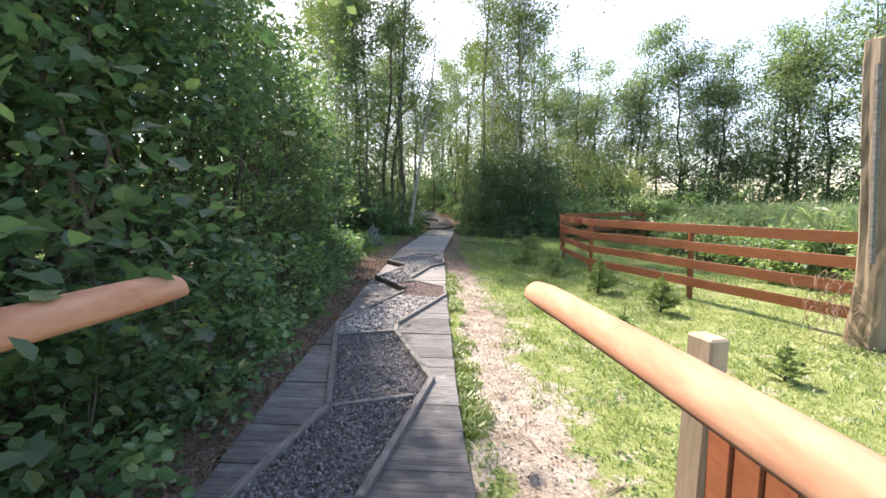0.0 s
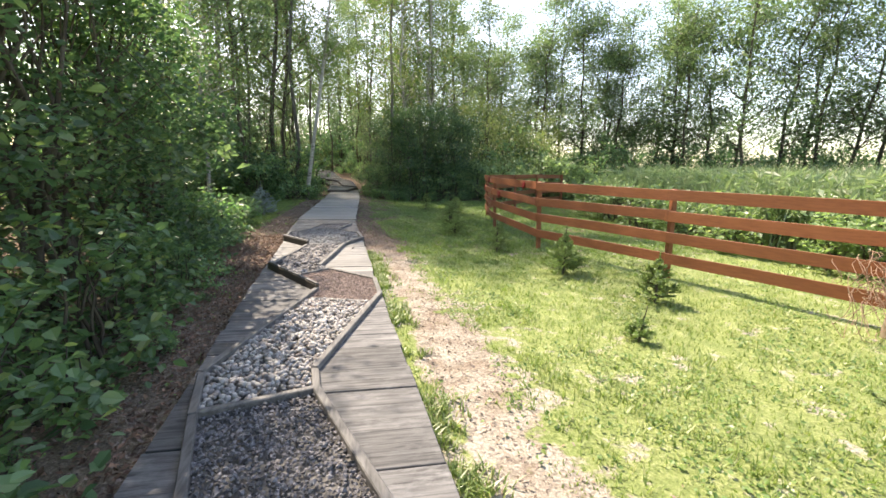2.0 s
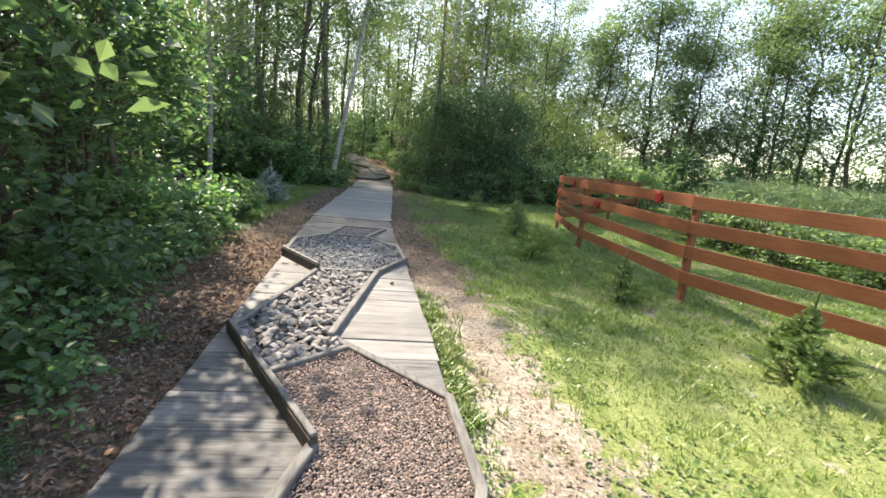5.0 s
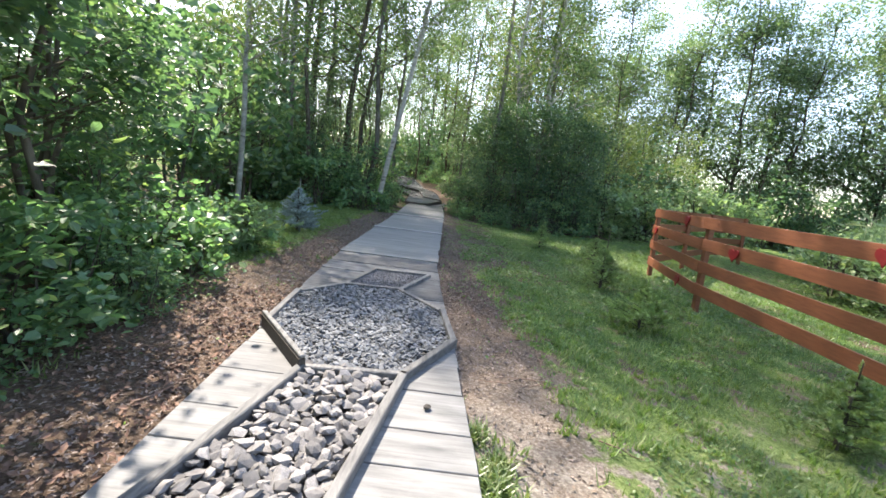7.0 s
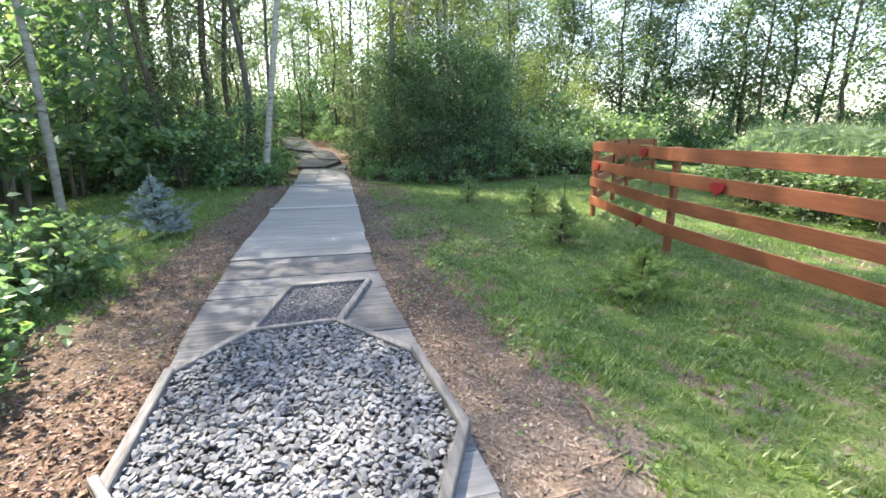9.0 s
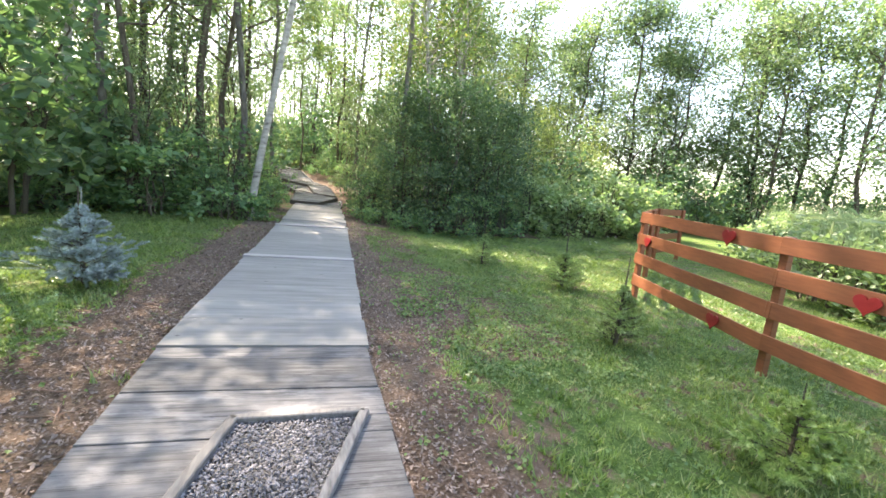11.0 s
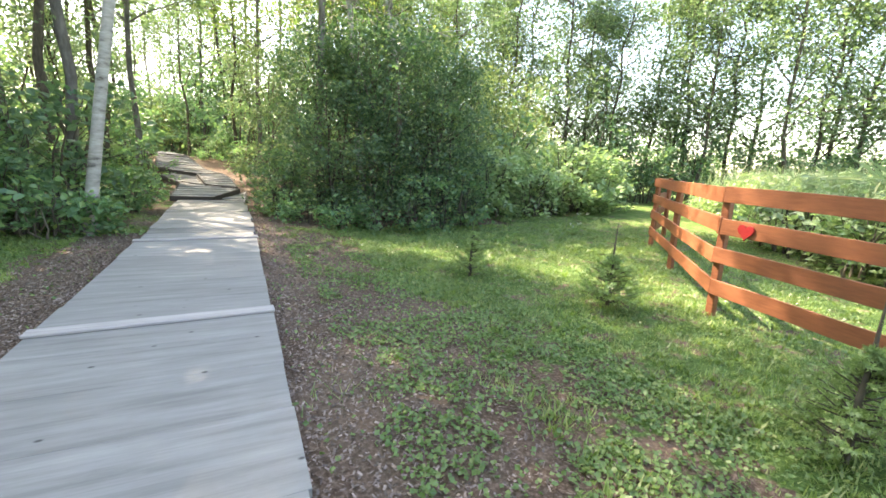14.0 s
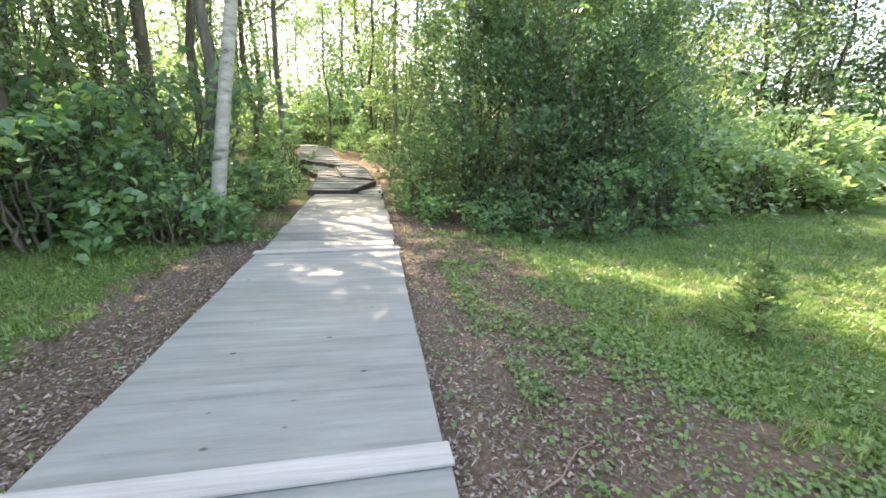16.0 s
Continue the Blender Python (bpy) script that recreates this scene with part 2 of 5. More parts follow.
def ground_mat():
    m, nt, n, l, b = shader("ground")
    at = n.new("ShaderNodeAttribute")
    at.attribute_name = "soil"
    w = coords(nt, (1, 1, 1))
    fine = noise_tex(nt, w, 38, 8, 0.7)
    mid = noise_tex(nt, w, 3.2, 6, 0.65)
    big = noise_tex(nt, w, 0.55, 4)
    grass = ramp(nt, fine, [(0.3, (0.022, 0.05, 0.012)), (0.5, (0.075, 0.135, 0.032)), (0.7, (0.18, 0.26, 0.075))])
    grass = mix(nt, ramp(nt, mid, [(0.5, (0, 0, 0)), (0.7, (0.75, 0.75, 0.75))]), grass, (0.27, 0.26, 0.12))
    # sun's yellow put into the open lawn's grass; same mask pales the sandy track
    sun_and_sand = n.new("ShaderNodeAttribute")
    sun_and_sand.attribute_name = "sun_and_sand"
    grass = mix(nt, math_node(nt, "MULTIPLY", sun_and_sand.outputs["Fac"], ramp(nt, mid, [(0.3, (0.45, 0.45, 0.45)), (0.6, (1, 1, 1))])), grass, ramp(nt, fine, [(0.3, (0.13, 0.17, 0.05)), (0.5, (0.26, 0.31, 0.115)), (0.7, (0.42, 0.43, 0.22))]))
    soil = ramp(nt, fine, [(0.28, (0.06, 0.043, 0.033)), (0.46, (0.16, 0.117, 0.086)), (0.58, (0.30, 0.24, 0.19)), (0.7, (0.52, 0.46, 0.39))])
    soil = mix(nt, ramp(nt, big, [(0.4, (0, 0, 0)), (0.65, (0.55, 0.55, 0.55))]), soil, (0.32, 0.265, 0.205))
    soil = mix(nt, math_node(nt, "MULTIPLY", sun_and_sand.outputs["Fac"], ramp(nt, mid, [(0.4, (0.15, 0.15, 0.15)), (0.6, (0.8, 0.8, 0.8))])), soil, ramp(nt, fine, [(0.3, (0.20, 0.175, 0.145)), (0.5, (0.42, 0.39, 0.335)), (0.7, (0.62, 0.59, 0.53))]))
    # soil is darker from about y 6 onward and left of the walk
    soil_dark = n.new("ShaderNodeAttribute")
    soil_dark.attribute_name = "soil_dark"
    soil = mix(nt, soil_dark.outputs["Fac"], soil, mix(nt, 1.0, soil, (0.60, 0.53, 0.50), "MULTIPLY"))
    k = math_node(nt, "ADD", at.outputs["Fac"], math_node(nt, "MULTIPLY", math_node(nt, "SUBTRACT", mid, 0.5), 2.6))
    k = ramp(nt, k, [(0.42, (0, 0, 0)), (0.6, (1, 1, 1))])
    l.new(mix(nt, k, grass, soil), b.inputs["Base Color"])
    b.inputs["Roughness"].default_value = 0.95
    b.inputs["Specular IOR Level"].default_value = 0.2
    bump(nt, math_node(nt, "ADD", fine, mid), 0.8, 0.03, b)
    return m


GROUND = ground_mat()


# ---- mesh helpers ----
def mesh_from(name, V, groups, material, smooth=False):
    """A mesh from an array of vertices and arrays of faces (each with its own number of corners)."""
    me = bpy.data.meshes.new(name)
    V = np.asarray(V, np.float32)
    groups = [np.asarray(g, np.int32) for g in groups if len(g)]
    loops = np.concatenate([g.ravel() for g in groups])
    sizes = np.concatenate([np.full(len(g), g.shape[1], np.int32) for g in groups])
    starts = np.concatenate([[0], np.cumsum(sizes)[:-1]]).astype(np.int32)
    me.vertices.add(len(V))
    me.vertices.foreach_set("co", V.ravel())
    me.loops.add(len(loops))
    me.loops.foreach_set("vertex_index", loops)
    me.polygons.add(len(sizes))
    me.polygons.foreach_set("loop_start", starts)
    me.polygons.foreach_set("use_smooth", np.full(len(sizes), smooth))
    me.update(calc_edges=True)
    me.validate()
    me.materials.append(material)
    return me


def arr_part(name, V, groups, material, parent=None, label="", smooth=False):
    ob = new(name, mesh_from(name, V, groups, material, smooth))
    ob.parent = parent
    if label:
        ob["label"] = label
    return ob


def part(name, bm, material, parent=None, label="", smooth=False):
    me = bpy.data.meshes.new(name)
    bm.normal_update()
    bm.to_mesh(me)
    bm.free()
    me.materials.append(material)
    if smooth:
        me.polygons.foreach_set("use_smooth", np.ones(len(me.polygons), bool))
    ob = new(name, me)
    ob.parent = parent
    if label:
        ob["label"] = label
    return ob


def thing(name, label, category, m=None, group="", kind=""):
    ob = tagged(new(name), label, category, group, kind)
    if m is not None:
        ob.matrix_basis = m
    return ob


def prism(poly, z0, z1, bevel=0.006):
    """An upright slab over a polygon, its edges slightly rounded."""
    bm = bmesh.new()
    f = bm.faces.new([bm.verts.new((x, y, z0)) for x, y in poly])
    f.normal_update()
    if f.normal.z > 0:
        f.normal_flip()
    r = bmesh.ops.extrude_face_region(bm, geom=[f])
    up = [v for v in r["geom"] if isinstance(v, bmesh.types.BMVert)]
    bmesh.ops.translate(bm, verts=up, vec=(0, 0, z1 - z0))
    if bevel:
        top = [e for e in bm.edges if all(v in up for v in e.verts)]
        bmesh.ops.bevel(bm, geom=top, offset=bevel, segments=1, affect="EDGES", clamp_overlap=True)
    bmesh.ops.recalc_face_normals(bm, faces=bm.faces)
    return bm


def beam(a, b, width, height, bevel=0.006, wobble=0.0, steps=1):
    """A sawn board from a to b (centres), standing upright across its run."""
    a, b = Vector(a), Vector(b)
    run = (b - a)
    side = Vector((run.y, -run.x, 0)).normalized()
    upv = side.cross(run.normalized())
    if upv.z < 0:
        upv = -upv
    bm = bmesh.new()
    rings = []
    for i in range(steps + 1):
        p = a + run * i / steps + (side + upv) * (random.uniform(-wobble, wobble) if 0 < i < steps else 0)
        rings.append([bm.verts.new(p + side * sx * width / 2 + upv * sz * height / 2) for sx, sz in ((-1, -1), (1, -1), (1, 1), (-1, 1))])
    for r0, r1 in zip(rings, rings[1:]):
        for i in range(4):
            bm.faces.new((r0[i], r0[(i + 1) % 4], r1[(i + 1) % 4], r1[i]))
    bm.faces.new(rings[0][::-1])
    bm.faces.new(rings[-1])
    bmesh.ops.recalc_face_normals(bm, faces=bm.faces)
    if bevel:
        bmesh.ops.bevel(bm, geom=bm.edges[:], offset=bevel, segments=1, affect="EDGES", clamp_overlap=True)
    return bm


def tube_arrays(points, radii, sides=7, base=0):
    P = np.asarray(points, float)
    n = len(P)
    T = np.gradient(P, axis=0)
    T /= np.linalg.norm(T, axis=1)[:, None] + 1e-9
    ref = np.array([1.0, 0, 0]) if abs(T[0][0]) < 0.8 else np.array([0, 1.0, 0])
    A = np.cross(T, ref)
    A /= np.linalg.norm(A, axis=1)[:, None] + 1e-9
    B = np.cross(T, A)
    ang = np.arange(sides) * 2 * math.pi / sides
    V = P[:, None] + (A[:, None] * np.cos(ang)[None, :, None] + B[:, None] * np.sin(ang)[None, :, None]) * np.asarray(radii)[:, None, None]
    i = np.arange(n - 1)[:, None] * sides
    j = np.arange(sides)[None, :]
    k = (j + 1) % sides
    F = np.stack([i + j, i + k, i + sides + k, i + sides + j], -1).reshape(-1, 4) + base
    return V.reshape(-1, 3), F


class Wood:
    """Trunk and limbs, gathered as tubes into one mesh."""
    def __init__(self):
        self.V, self.F, self.n = [], [], 0

    def tube(self, pts, radii, sides=7):
        V, F = tube_arrays(pts, radii, sides, self.n)
        self.V.append(V), self.F.append(F)
        self.n += len(V)

    def mesh(self, name, material):
        return mesh_from(name, np.concatenate(self.V), [np.concatenate(self.F)], material, True)


def leaves(rng, P, size, flat=0.5, lobed=False, aspect=0.62, droop=0.0, ovate=False):
    """Small folded leaves at the points P."""
    n = len(P)
    N = rng.normal(size=(n, 3))
    N[:, 2] = np.abs(N[:, 2]) + flat
    N /= np.linalg.norm(N, axis=1)[:, None]
    R = rng.normal(size=(n, 3))
    R[:, 2] -= droop
    D = R - N * (R * N).sum(1)[:, None]
    D /= np.linalg.norm(D, axis=1)[:, None]
    S = np.cross(N, D)
    s = (size * rng.uniform(0.6, 1.3, n))[:, None]
    w = s * aspect
    if ovate:
        shape = [(0, 0, 0), (0.25, 0.46, 0.09), (0.62, 0.40, 0.07), (1.0, 0, -0.06), (0.62, -0.40, 0.07), (0.25, -0.46, 0.09)]
        V = np.stack([P + D * s * a + S * w * c + N * s * e for a, c, e in shape], 1)
        b = np.arange(n)[:, None] * 6
        return V.reshape(-1, 3), np.concatenate([b + [0, 1, 2], b + [0, 2, 3], b + [0, 3, 4], b + [0, 4, 5]])
    if not lobed:
        V = np.stack([P, P + D * s * 0.5 + S * w * 0.5 + N * s * 0.12, P + D * s, P + D * s * 0.5 - S * w * 0.5 + N * s * 0.12], 1)
        b = np.arange(n)[:, None] * 4
        return V.reshape(-1, 3), np.concatenate([b + [0, 1, 2], b + [0, 2, 3]])
    shape = [(0.36, 0, 0), (0, 0, 0), (0.06, 0.40, 0.05), (0.30, 0.32, 0.05), (0.50, 0.60, 0.09), (0.60, 0.24, 0.05), (1.0, 0.0, -0.06), (0.60, -0.24, 0.05), (0.50, -0.60, 0.09), (0.30, -0.32, 0.05), (0.06, -0.40, 0.05)]
    V = np.stack([P + D * s * a + S * s * c + N * s * e for a, c, e in shape], 1)
    b = np.arange(n)[:, None] * 11
    F = np.concatenate([b + [0, i, i % 10 + 1] for i in range(1, 11)])
    return V.reshape(-1, 3), F


def bent(rng, a, b, sag=0.0, wob=0.1, n=6):
    t = np.linspace(0, 1, n)[:, None]
    P = np.asarray(a) * (1 - t) + np.asarray(b) * t
    L = np.linalg.norm(np.asarray(b) - np.asarray(a))
    P[1:-1] += rng.normal(size=(n - 2, 3)) * wob * L * 0.25
    P[:, 2] -= sag * L * (t[:, 0] * (1 - t[:, 0])) * 2
    return P


# ---- plan ----
def centre(y):
    """The middle line of the boardwalk."""
    return float(np.interp(y, [-9, -0.2, 4.4, 8, 10.3, 12, 19.3, 22, 25.6, 28, 31, 36.4, 43, 50, 62], [1.05, 0.04, -0.33, -0.56, -0.75, -0.84, -0.84, -0.87, -0.97, -1.15, -2.1, -3.1, -4.9, -8.5, -18]))


HALF = 0.87


def height(x, y):
    """The ground beside the boardwalk."""
    d = x - centre(y) - HALF
    k = min(1.0, max(0.0, d / 3.0))
    z = -0.09 - 0.12 * k * k * (3 - 2 * k)
    if y > 26.2:
        z += min(1.06, (y - 26.2) * 0.1) * min(1.0, max(0.0, (11 - x) / 5))
    return z + 0.02 * noise.noise(Vector((x * 0.7, y * 0.7, 3)))


def soil_amount(x, y):
    c = centre(y)
    d = abs(x - c) - HALF
    if d < 0:
        return 1.0
    if x > c:
        far = float(np.interp(y, [-6, 0, 4, 8, 11, 13, 17, 21, 24], [0.95, 0.85, 0.65, 0.65, 0.85, 1.25, 1.6, 1.4, 2.5]))
        far *= 1 + 0.55 * noise.noise(Vector((x * 0.8, y * 0.55, 6)))
        near = 0.22 if y < 7 else 0.0
        s = 1.0 if near < d < far else (0.25 if d <= near else max(0.18 if y < 7 else 0.3, 0.75 - (d - far) * 0.9))
        if y > 21.5 and x < 7:
            s = 0.9
        if 12 < y < 15.5:
            s = max(s, 0.75 - abs(d - 1.6) * 0.3)
        if x > 13:
            s = 0.1
    else:
        far = 0.75
        s = 1.0 if d < far else max(0.08, 1.0 - (d - far) * 1.4)
        if y < 10.5:
            s = max(s, 0.85)
        if y > 20.5 or x < -7.5:
            s = 0.6
        if abs(x) > 15 or y > 45:
            s = 0.0
    return s


# ---- ground ----
def build_ground():
    xs = np.concatenate([[-400, -200, -100, -50, -30, -20, -14], np.arange(-10, 14.01, 0.22), [16, 20, 26, 34, 50, 100, 200, 400]])
    ys = np.concatenate([[-400, -150, -60, -25, -12], np.arange(-8, 30.01, 0.22), [33, 37, 42, 50, 60, 80, 130, 250, 500]])
    V, soil = [], []
    for y in ys:
        for x in xs:
            V.append((x, y, height(x, y)))
            soil.append(soil_amount(x, y))
    nx, ny = len(xs), len(ys)
    i = (np.arange(ny - 1)[:, None] * nx + np.arange(nx - 1)[None]).ravel()
    F = np.stack([i, i + 1, i + nx + 1, i + nx], 1)
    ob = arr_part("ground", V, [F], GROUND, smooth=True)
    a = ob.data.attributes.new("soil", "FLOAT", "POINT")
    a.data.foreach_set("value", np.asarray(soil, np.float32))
    # mask of the lawn's sunlit end
    e = ob.data.attributes.new("sun_and_sand", "FLOAT", "POINT")
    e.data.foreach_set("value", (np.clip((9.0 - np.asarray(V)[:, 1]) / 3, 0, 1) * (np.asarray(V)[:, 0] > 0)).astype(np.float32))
    d = ob.data.attributes.new("soil_dark", "FLOAT", "POINT")
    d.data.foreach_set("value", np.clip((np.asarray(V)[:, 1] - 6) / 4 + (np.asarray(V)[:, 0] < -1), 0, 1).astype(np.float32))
    tagged(ob, "mown lawn with bare soil and bark mulch beside a boardwalk", "ground", kind="structure")


build_ground()

# ---- boardwalk: outline of the stone beds let into it ----
BED_L = [(-5.2, -0.55), (-3.2, -0.62), (-1.67, -0.43), (-0.5, -0.22), (1.42, -0.78), (2.02, -0.93), (4.3, -0.29), (5.68, -1.19), (7.5, -0.83), (8.25, -1.42), (9.28, -1.49), (9.81, -1.09), (10.82, -0.88)]
BED_R = [(-5.2, 0.95), (-3.2, 0.1), (-1.64, 0.37), (0.1, 0.64), (1.66, 0.0), (2.0, -0.05), (4.02, 0.55), (4.8, 0.49), (5.64, -0.39), (7.57, -0.1), (8.34, 0.28), (9.2, 0.16), (9.86, -0.39), (10.84, -0.07)]
FRAME_TOP_L = [0.03, 0.03, 0.03, 0.04, 0.05, 0.06, 0.11, 0.07, 0.13, 0.06, 0.045, 0.04, 0.04]
FRAME_TOP_R = [0.03, 0.03, 0.045, 0.04, 0.035, 0.05, 0.045, 0.04, 0.07, 0.07, 0.06, 0.04, 0.04, 0.04]


def along(table, y):
    return float(np.interp(y, [a for a, _ in table], [b for _, b in table]))


walkway = thing("boardwalk", "weathered grey plank boardwalk with stone-filled beds", "boardwalk", kind="structure")


def plank_poly(y0, y1, left, right):
    """A plank across the walk between two lines given as functions of y."""
    cuts = sorted({y0, y1, *[y for y, _ in BED_L + BED_R if y0 + 0.015 < y < y1 - 0.015]})
    L = [(left(y), y) for y in cuts]
    R = [(right(y), y) for y in cuts]
    keep = [i for i in range(len(cuts)) if R[i][0] - L[i][0] > 0.012]
    if len(keep) < 2:
        return None
    keep = list(range(keep[0], keep[-1] + 1))
    return [L[i] for i in keep] + [R[i] for i in reversed(keep)]


def build_planks():
    rng = random.Random(4)
    y = -6.0
    while y < 11.9:
        w = rng.uniform(0.26, 0.56)
        y1 = min(y + w, 11.95)
        lj, rj = rng.uniform(-0.012, 0.012), rng.uniform(-0.012, 0.012)
        gap = 0.0035
        if y1 > 10.86 and y < 10.84:
            y1 = 10.85
        if y1 < 10.86:
            sides = [(lambda q: centre(q) - HALF + lj, lambda q: along(BED_L, q)), (lambda q: along(BED_R, q), lambda q: centre(q) + HALF + rj)]
        else:
            sides = [(lambda q: centre(q) - HALF + lj, lambda q: centre(q) + HALF + rj)]
        for a, b in sides:
            poly = plank_poly(y + gap, y1 - gap, a, b)
            if poly:
                smooth_top = 4.9 < y < 8.1
                dz = rng.uniform(-0.006, 0.004)
                part("plank", prism(poly, -0.05 + dz, dz, 0.004), MID_WOOD if smooth_top else GREY_WOOD, walkway)
        y = y1
    seams = [11.96, 12.62, 13.2, 13.9, 14.5, 15.08, 15.6, 16.2, 16.85, 17.5, 18.2, 18.8, 19.38]
    for a, b in zip(seams, seams[1:]):
        lj, rj = rng.uniform(-0.012, 0.012), rng.uniform(-0.012, 0.012)
        poly = [(centre(a) - HALF + lj, a + 0.0006), (centre(b) - HALF + lj, b - 0.0006), (centre(b) + HALF + rj, b - 0.0006), (centre(a) + HALF + rj, a + 0.0006)]
        part("plank", prism(poly, -0.035, 0.012, 0.0015), PALE_WOOD, walkway, "smooth pale grey plank")
    y = 19.4
    while y < 25.5:
        y1 = min(y + rng.uniform(0.42, 0.66), 25.55)
        lj, rj = rng.uniform(-0.03, 0.03), rng.uniform(-0.03, 0.03)
        poly = [(centre(y) - HALF + lj, y + 0.008), (centre(y1) - HALF + lj, y1 - 0.008), (centre(y1) + HALF + rj, y1 - 0.008), (centre(y) + HALF + rj, y + 0.008)]
        part("plank", prism(poly, -0.045, rng.uniform(-0.004, 0.004), 0.006), MID_WOOD if rng.random() < 0.4 else PALE_WOOD, walkway)
        y = y1
    for s in (-1, 1):
        for a, b in ((-6, -0.2), (-0.2, 4.4), (4.4, 8), (8, 12), (12, 19.3), (19.3, 25.5)):
            part("bearer", beam((centre(a) + s * (HALF - 0.08), a, -0.11), (centre(b) + s * (HALF - 0.08), b, -0.11), 0.07, 0.13), DARK_WOOD, walkway, "dark edge beam")
    for y, dy, w in ((15.58, 0.06, 0.14), (19.36, 0.12, 0.14)):
        part("cross_batten", beam((centre(y) - HALF - 0.03, y - dy / 2, 0.026), (centre(y) + HALF + 0.02, y + dy / 2, 0.026), w, 0.026), BATTEN_WOOD, walkway, "pale planed cross batten")


build_planks()


def build_frames():
    for table, tops, s in ((BED_L, FRAME_TOP_L, 1), (BED_R, FRAME_TOP_R, -1)):
        for (a, b), top in zip(zip(table, table[1:]), tops):
            p, q = Vector((a[1], a[0], 0)), Vector((b[1], b[0], 0))
            d = (q - p).normalized() * 0.02
            h = top + 0.05
            if top >= 0.1:
                # near-black wood puts the riser's shade into its colour
                part("step_board", beam(p - d + Vector((0, 0, top / 2 - 0.05)), q + d + Vector((0, 0, top / 2 - 0.05)), 0.05, top + 0.07, 0.004), DARK_WOOD, walkway, "dark upright step board, its shade put into the colour")
                part("edging_batten", beam(p - d + Vector((0, 0, top)), q + d + Vector((0, 0, top)), 0.04, 0.025, 0.005), FRAME_WOOD, walkway)
                continue
            bm = beam(p - d + Vector((0, 0, top - h / 2)), q + d + Vector((0, 0, top - h / 2)), 0.062, h, 0.007)
            part("edging_batten", bm, FRAME_WOOD, walkway)
    for a, b, top in (((-0.2, -0.5), (0.5, -0.25), 0.02), ((-0.76, 1.44), (-0.02, 1.66), 0.04), ((-0.33, 3.93), (0.47, 3.7), 0.03), ((-0.72, 5.05), (-0.24, 5.46), 0.045), ((-0.83, 7.5), (-0.1, 7.57), 0.065), ((-1.08, 9.82), (-0.4, 9.87), 0.045), ((-0.9, 10.82), (-0.06, 10.85), 0.04)):
        part("edging_batten", beam((*a, top - 0.04), (*b, top - 0.04), 0.055, 0.08, 0.007), FRAME_WOOD, walkway)


build_frames()


# ---- stones ----
def stone_mesh(name, seed, material, sub, rough, flat, smooth):
    bm = bmesh.new()
    if sub:
        bmesh.ops.create_icosphere(bm, subdivisions=sub, radius=0.5)
    else:
        v = [bm.verts.new(c) for c in ((0.5, 0, 0), (-0.5, 0, 0), (0, 0.5, 0), (0, -0.5, 0), (0, 0, 0.5), (0, 0, -0.5))]
        for a in (0, 1):
            for b in (2, 3):
                for c in (4, 5):
                    bm.faces.new((v[a], v[b], v[c]))
        bmesh.ops.recalc_face_normals(bm, faces=bm.faces)
    rng = random.Random(seed)
    off = Vector((seed * 3.1, seed, 0))
    sx, sy, sz = rng.uniform(0.85, 1.25), rng.uniform(0.7, 1.0), flat * rng.uniform(0.8, 1.15)
    for v in bm.verts:
        k = 1 + rough * noise.noise(v.co * 1.7 + off) + rng.uniform(-rough, rough) * 0.35
        v.co = Vector((v.co.x * k * sx, v.co.y * k * sy, v.co.z * k * sz))
    me = bpy.data.meshes.new(name)
    bm.to_mesh(me)
    bm.free()
    me.materials.append(material)
    me.polygons.foreach_set("use_smooth", np.full(len(me.polygons), smooth))
    return me


def scatter(rng, y0, y1, size, count, margin=0.05, accept=None):
    """Places in a bed, kept apart by cells of the stones' size."""
    cells, out = {}, []
    tries = 0
    while len(out) < count and tries < count * 40:
        tries += 1
        y = rng.uniform(y0, y1)
        a, b = along(BED_L, y) + margin, along(BED_R, y) - margin
        if b <= a:
            continue
        x = rng.uniform(a, b)
        if rng.random() > (b - a) / 1.8 or (accept and not accept(x, y)):
            continue
        c = (int(x / size // 1), int(y / size // 1))
        near = any((x - p) ** 2 + (y - q) ** 2 < (size * 0.62) ** 2 for i in (-1, 0, 1) for j in (-1, 0, 1) for p, q in cells.get((c[0] + i, c[1] + j), ()))
        if near:
            continue
        cells.setdefault(c, []).append((x, y))
        out.append((x, y))
    return out


def joined(name, base, mats, material, parent, label):
    V, F, n = [], [], 0
    for me, m in mats:
        co = np.array([v.co for v in me.vertices])
        tri = np.array([p.vertices[:] for p in me.polygons])
        A = np.array(m)
        V.append(co @ A[:3, :3].T + A[:3, 3])
        F.append(tri + n)
        n += len(co)
    ob = arr_part(name, np.concatenate(V), [np.concatenate(F)], material, parent, label, base)
    ob["kind"] = "stuff"
    return ob


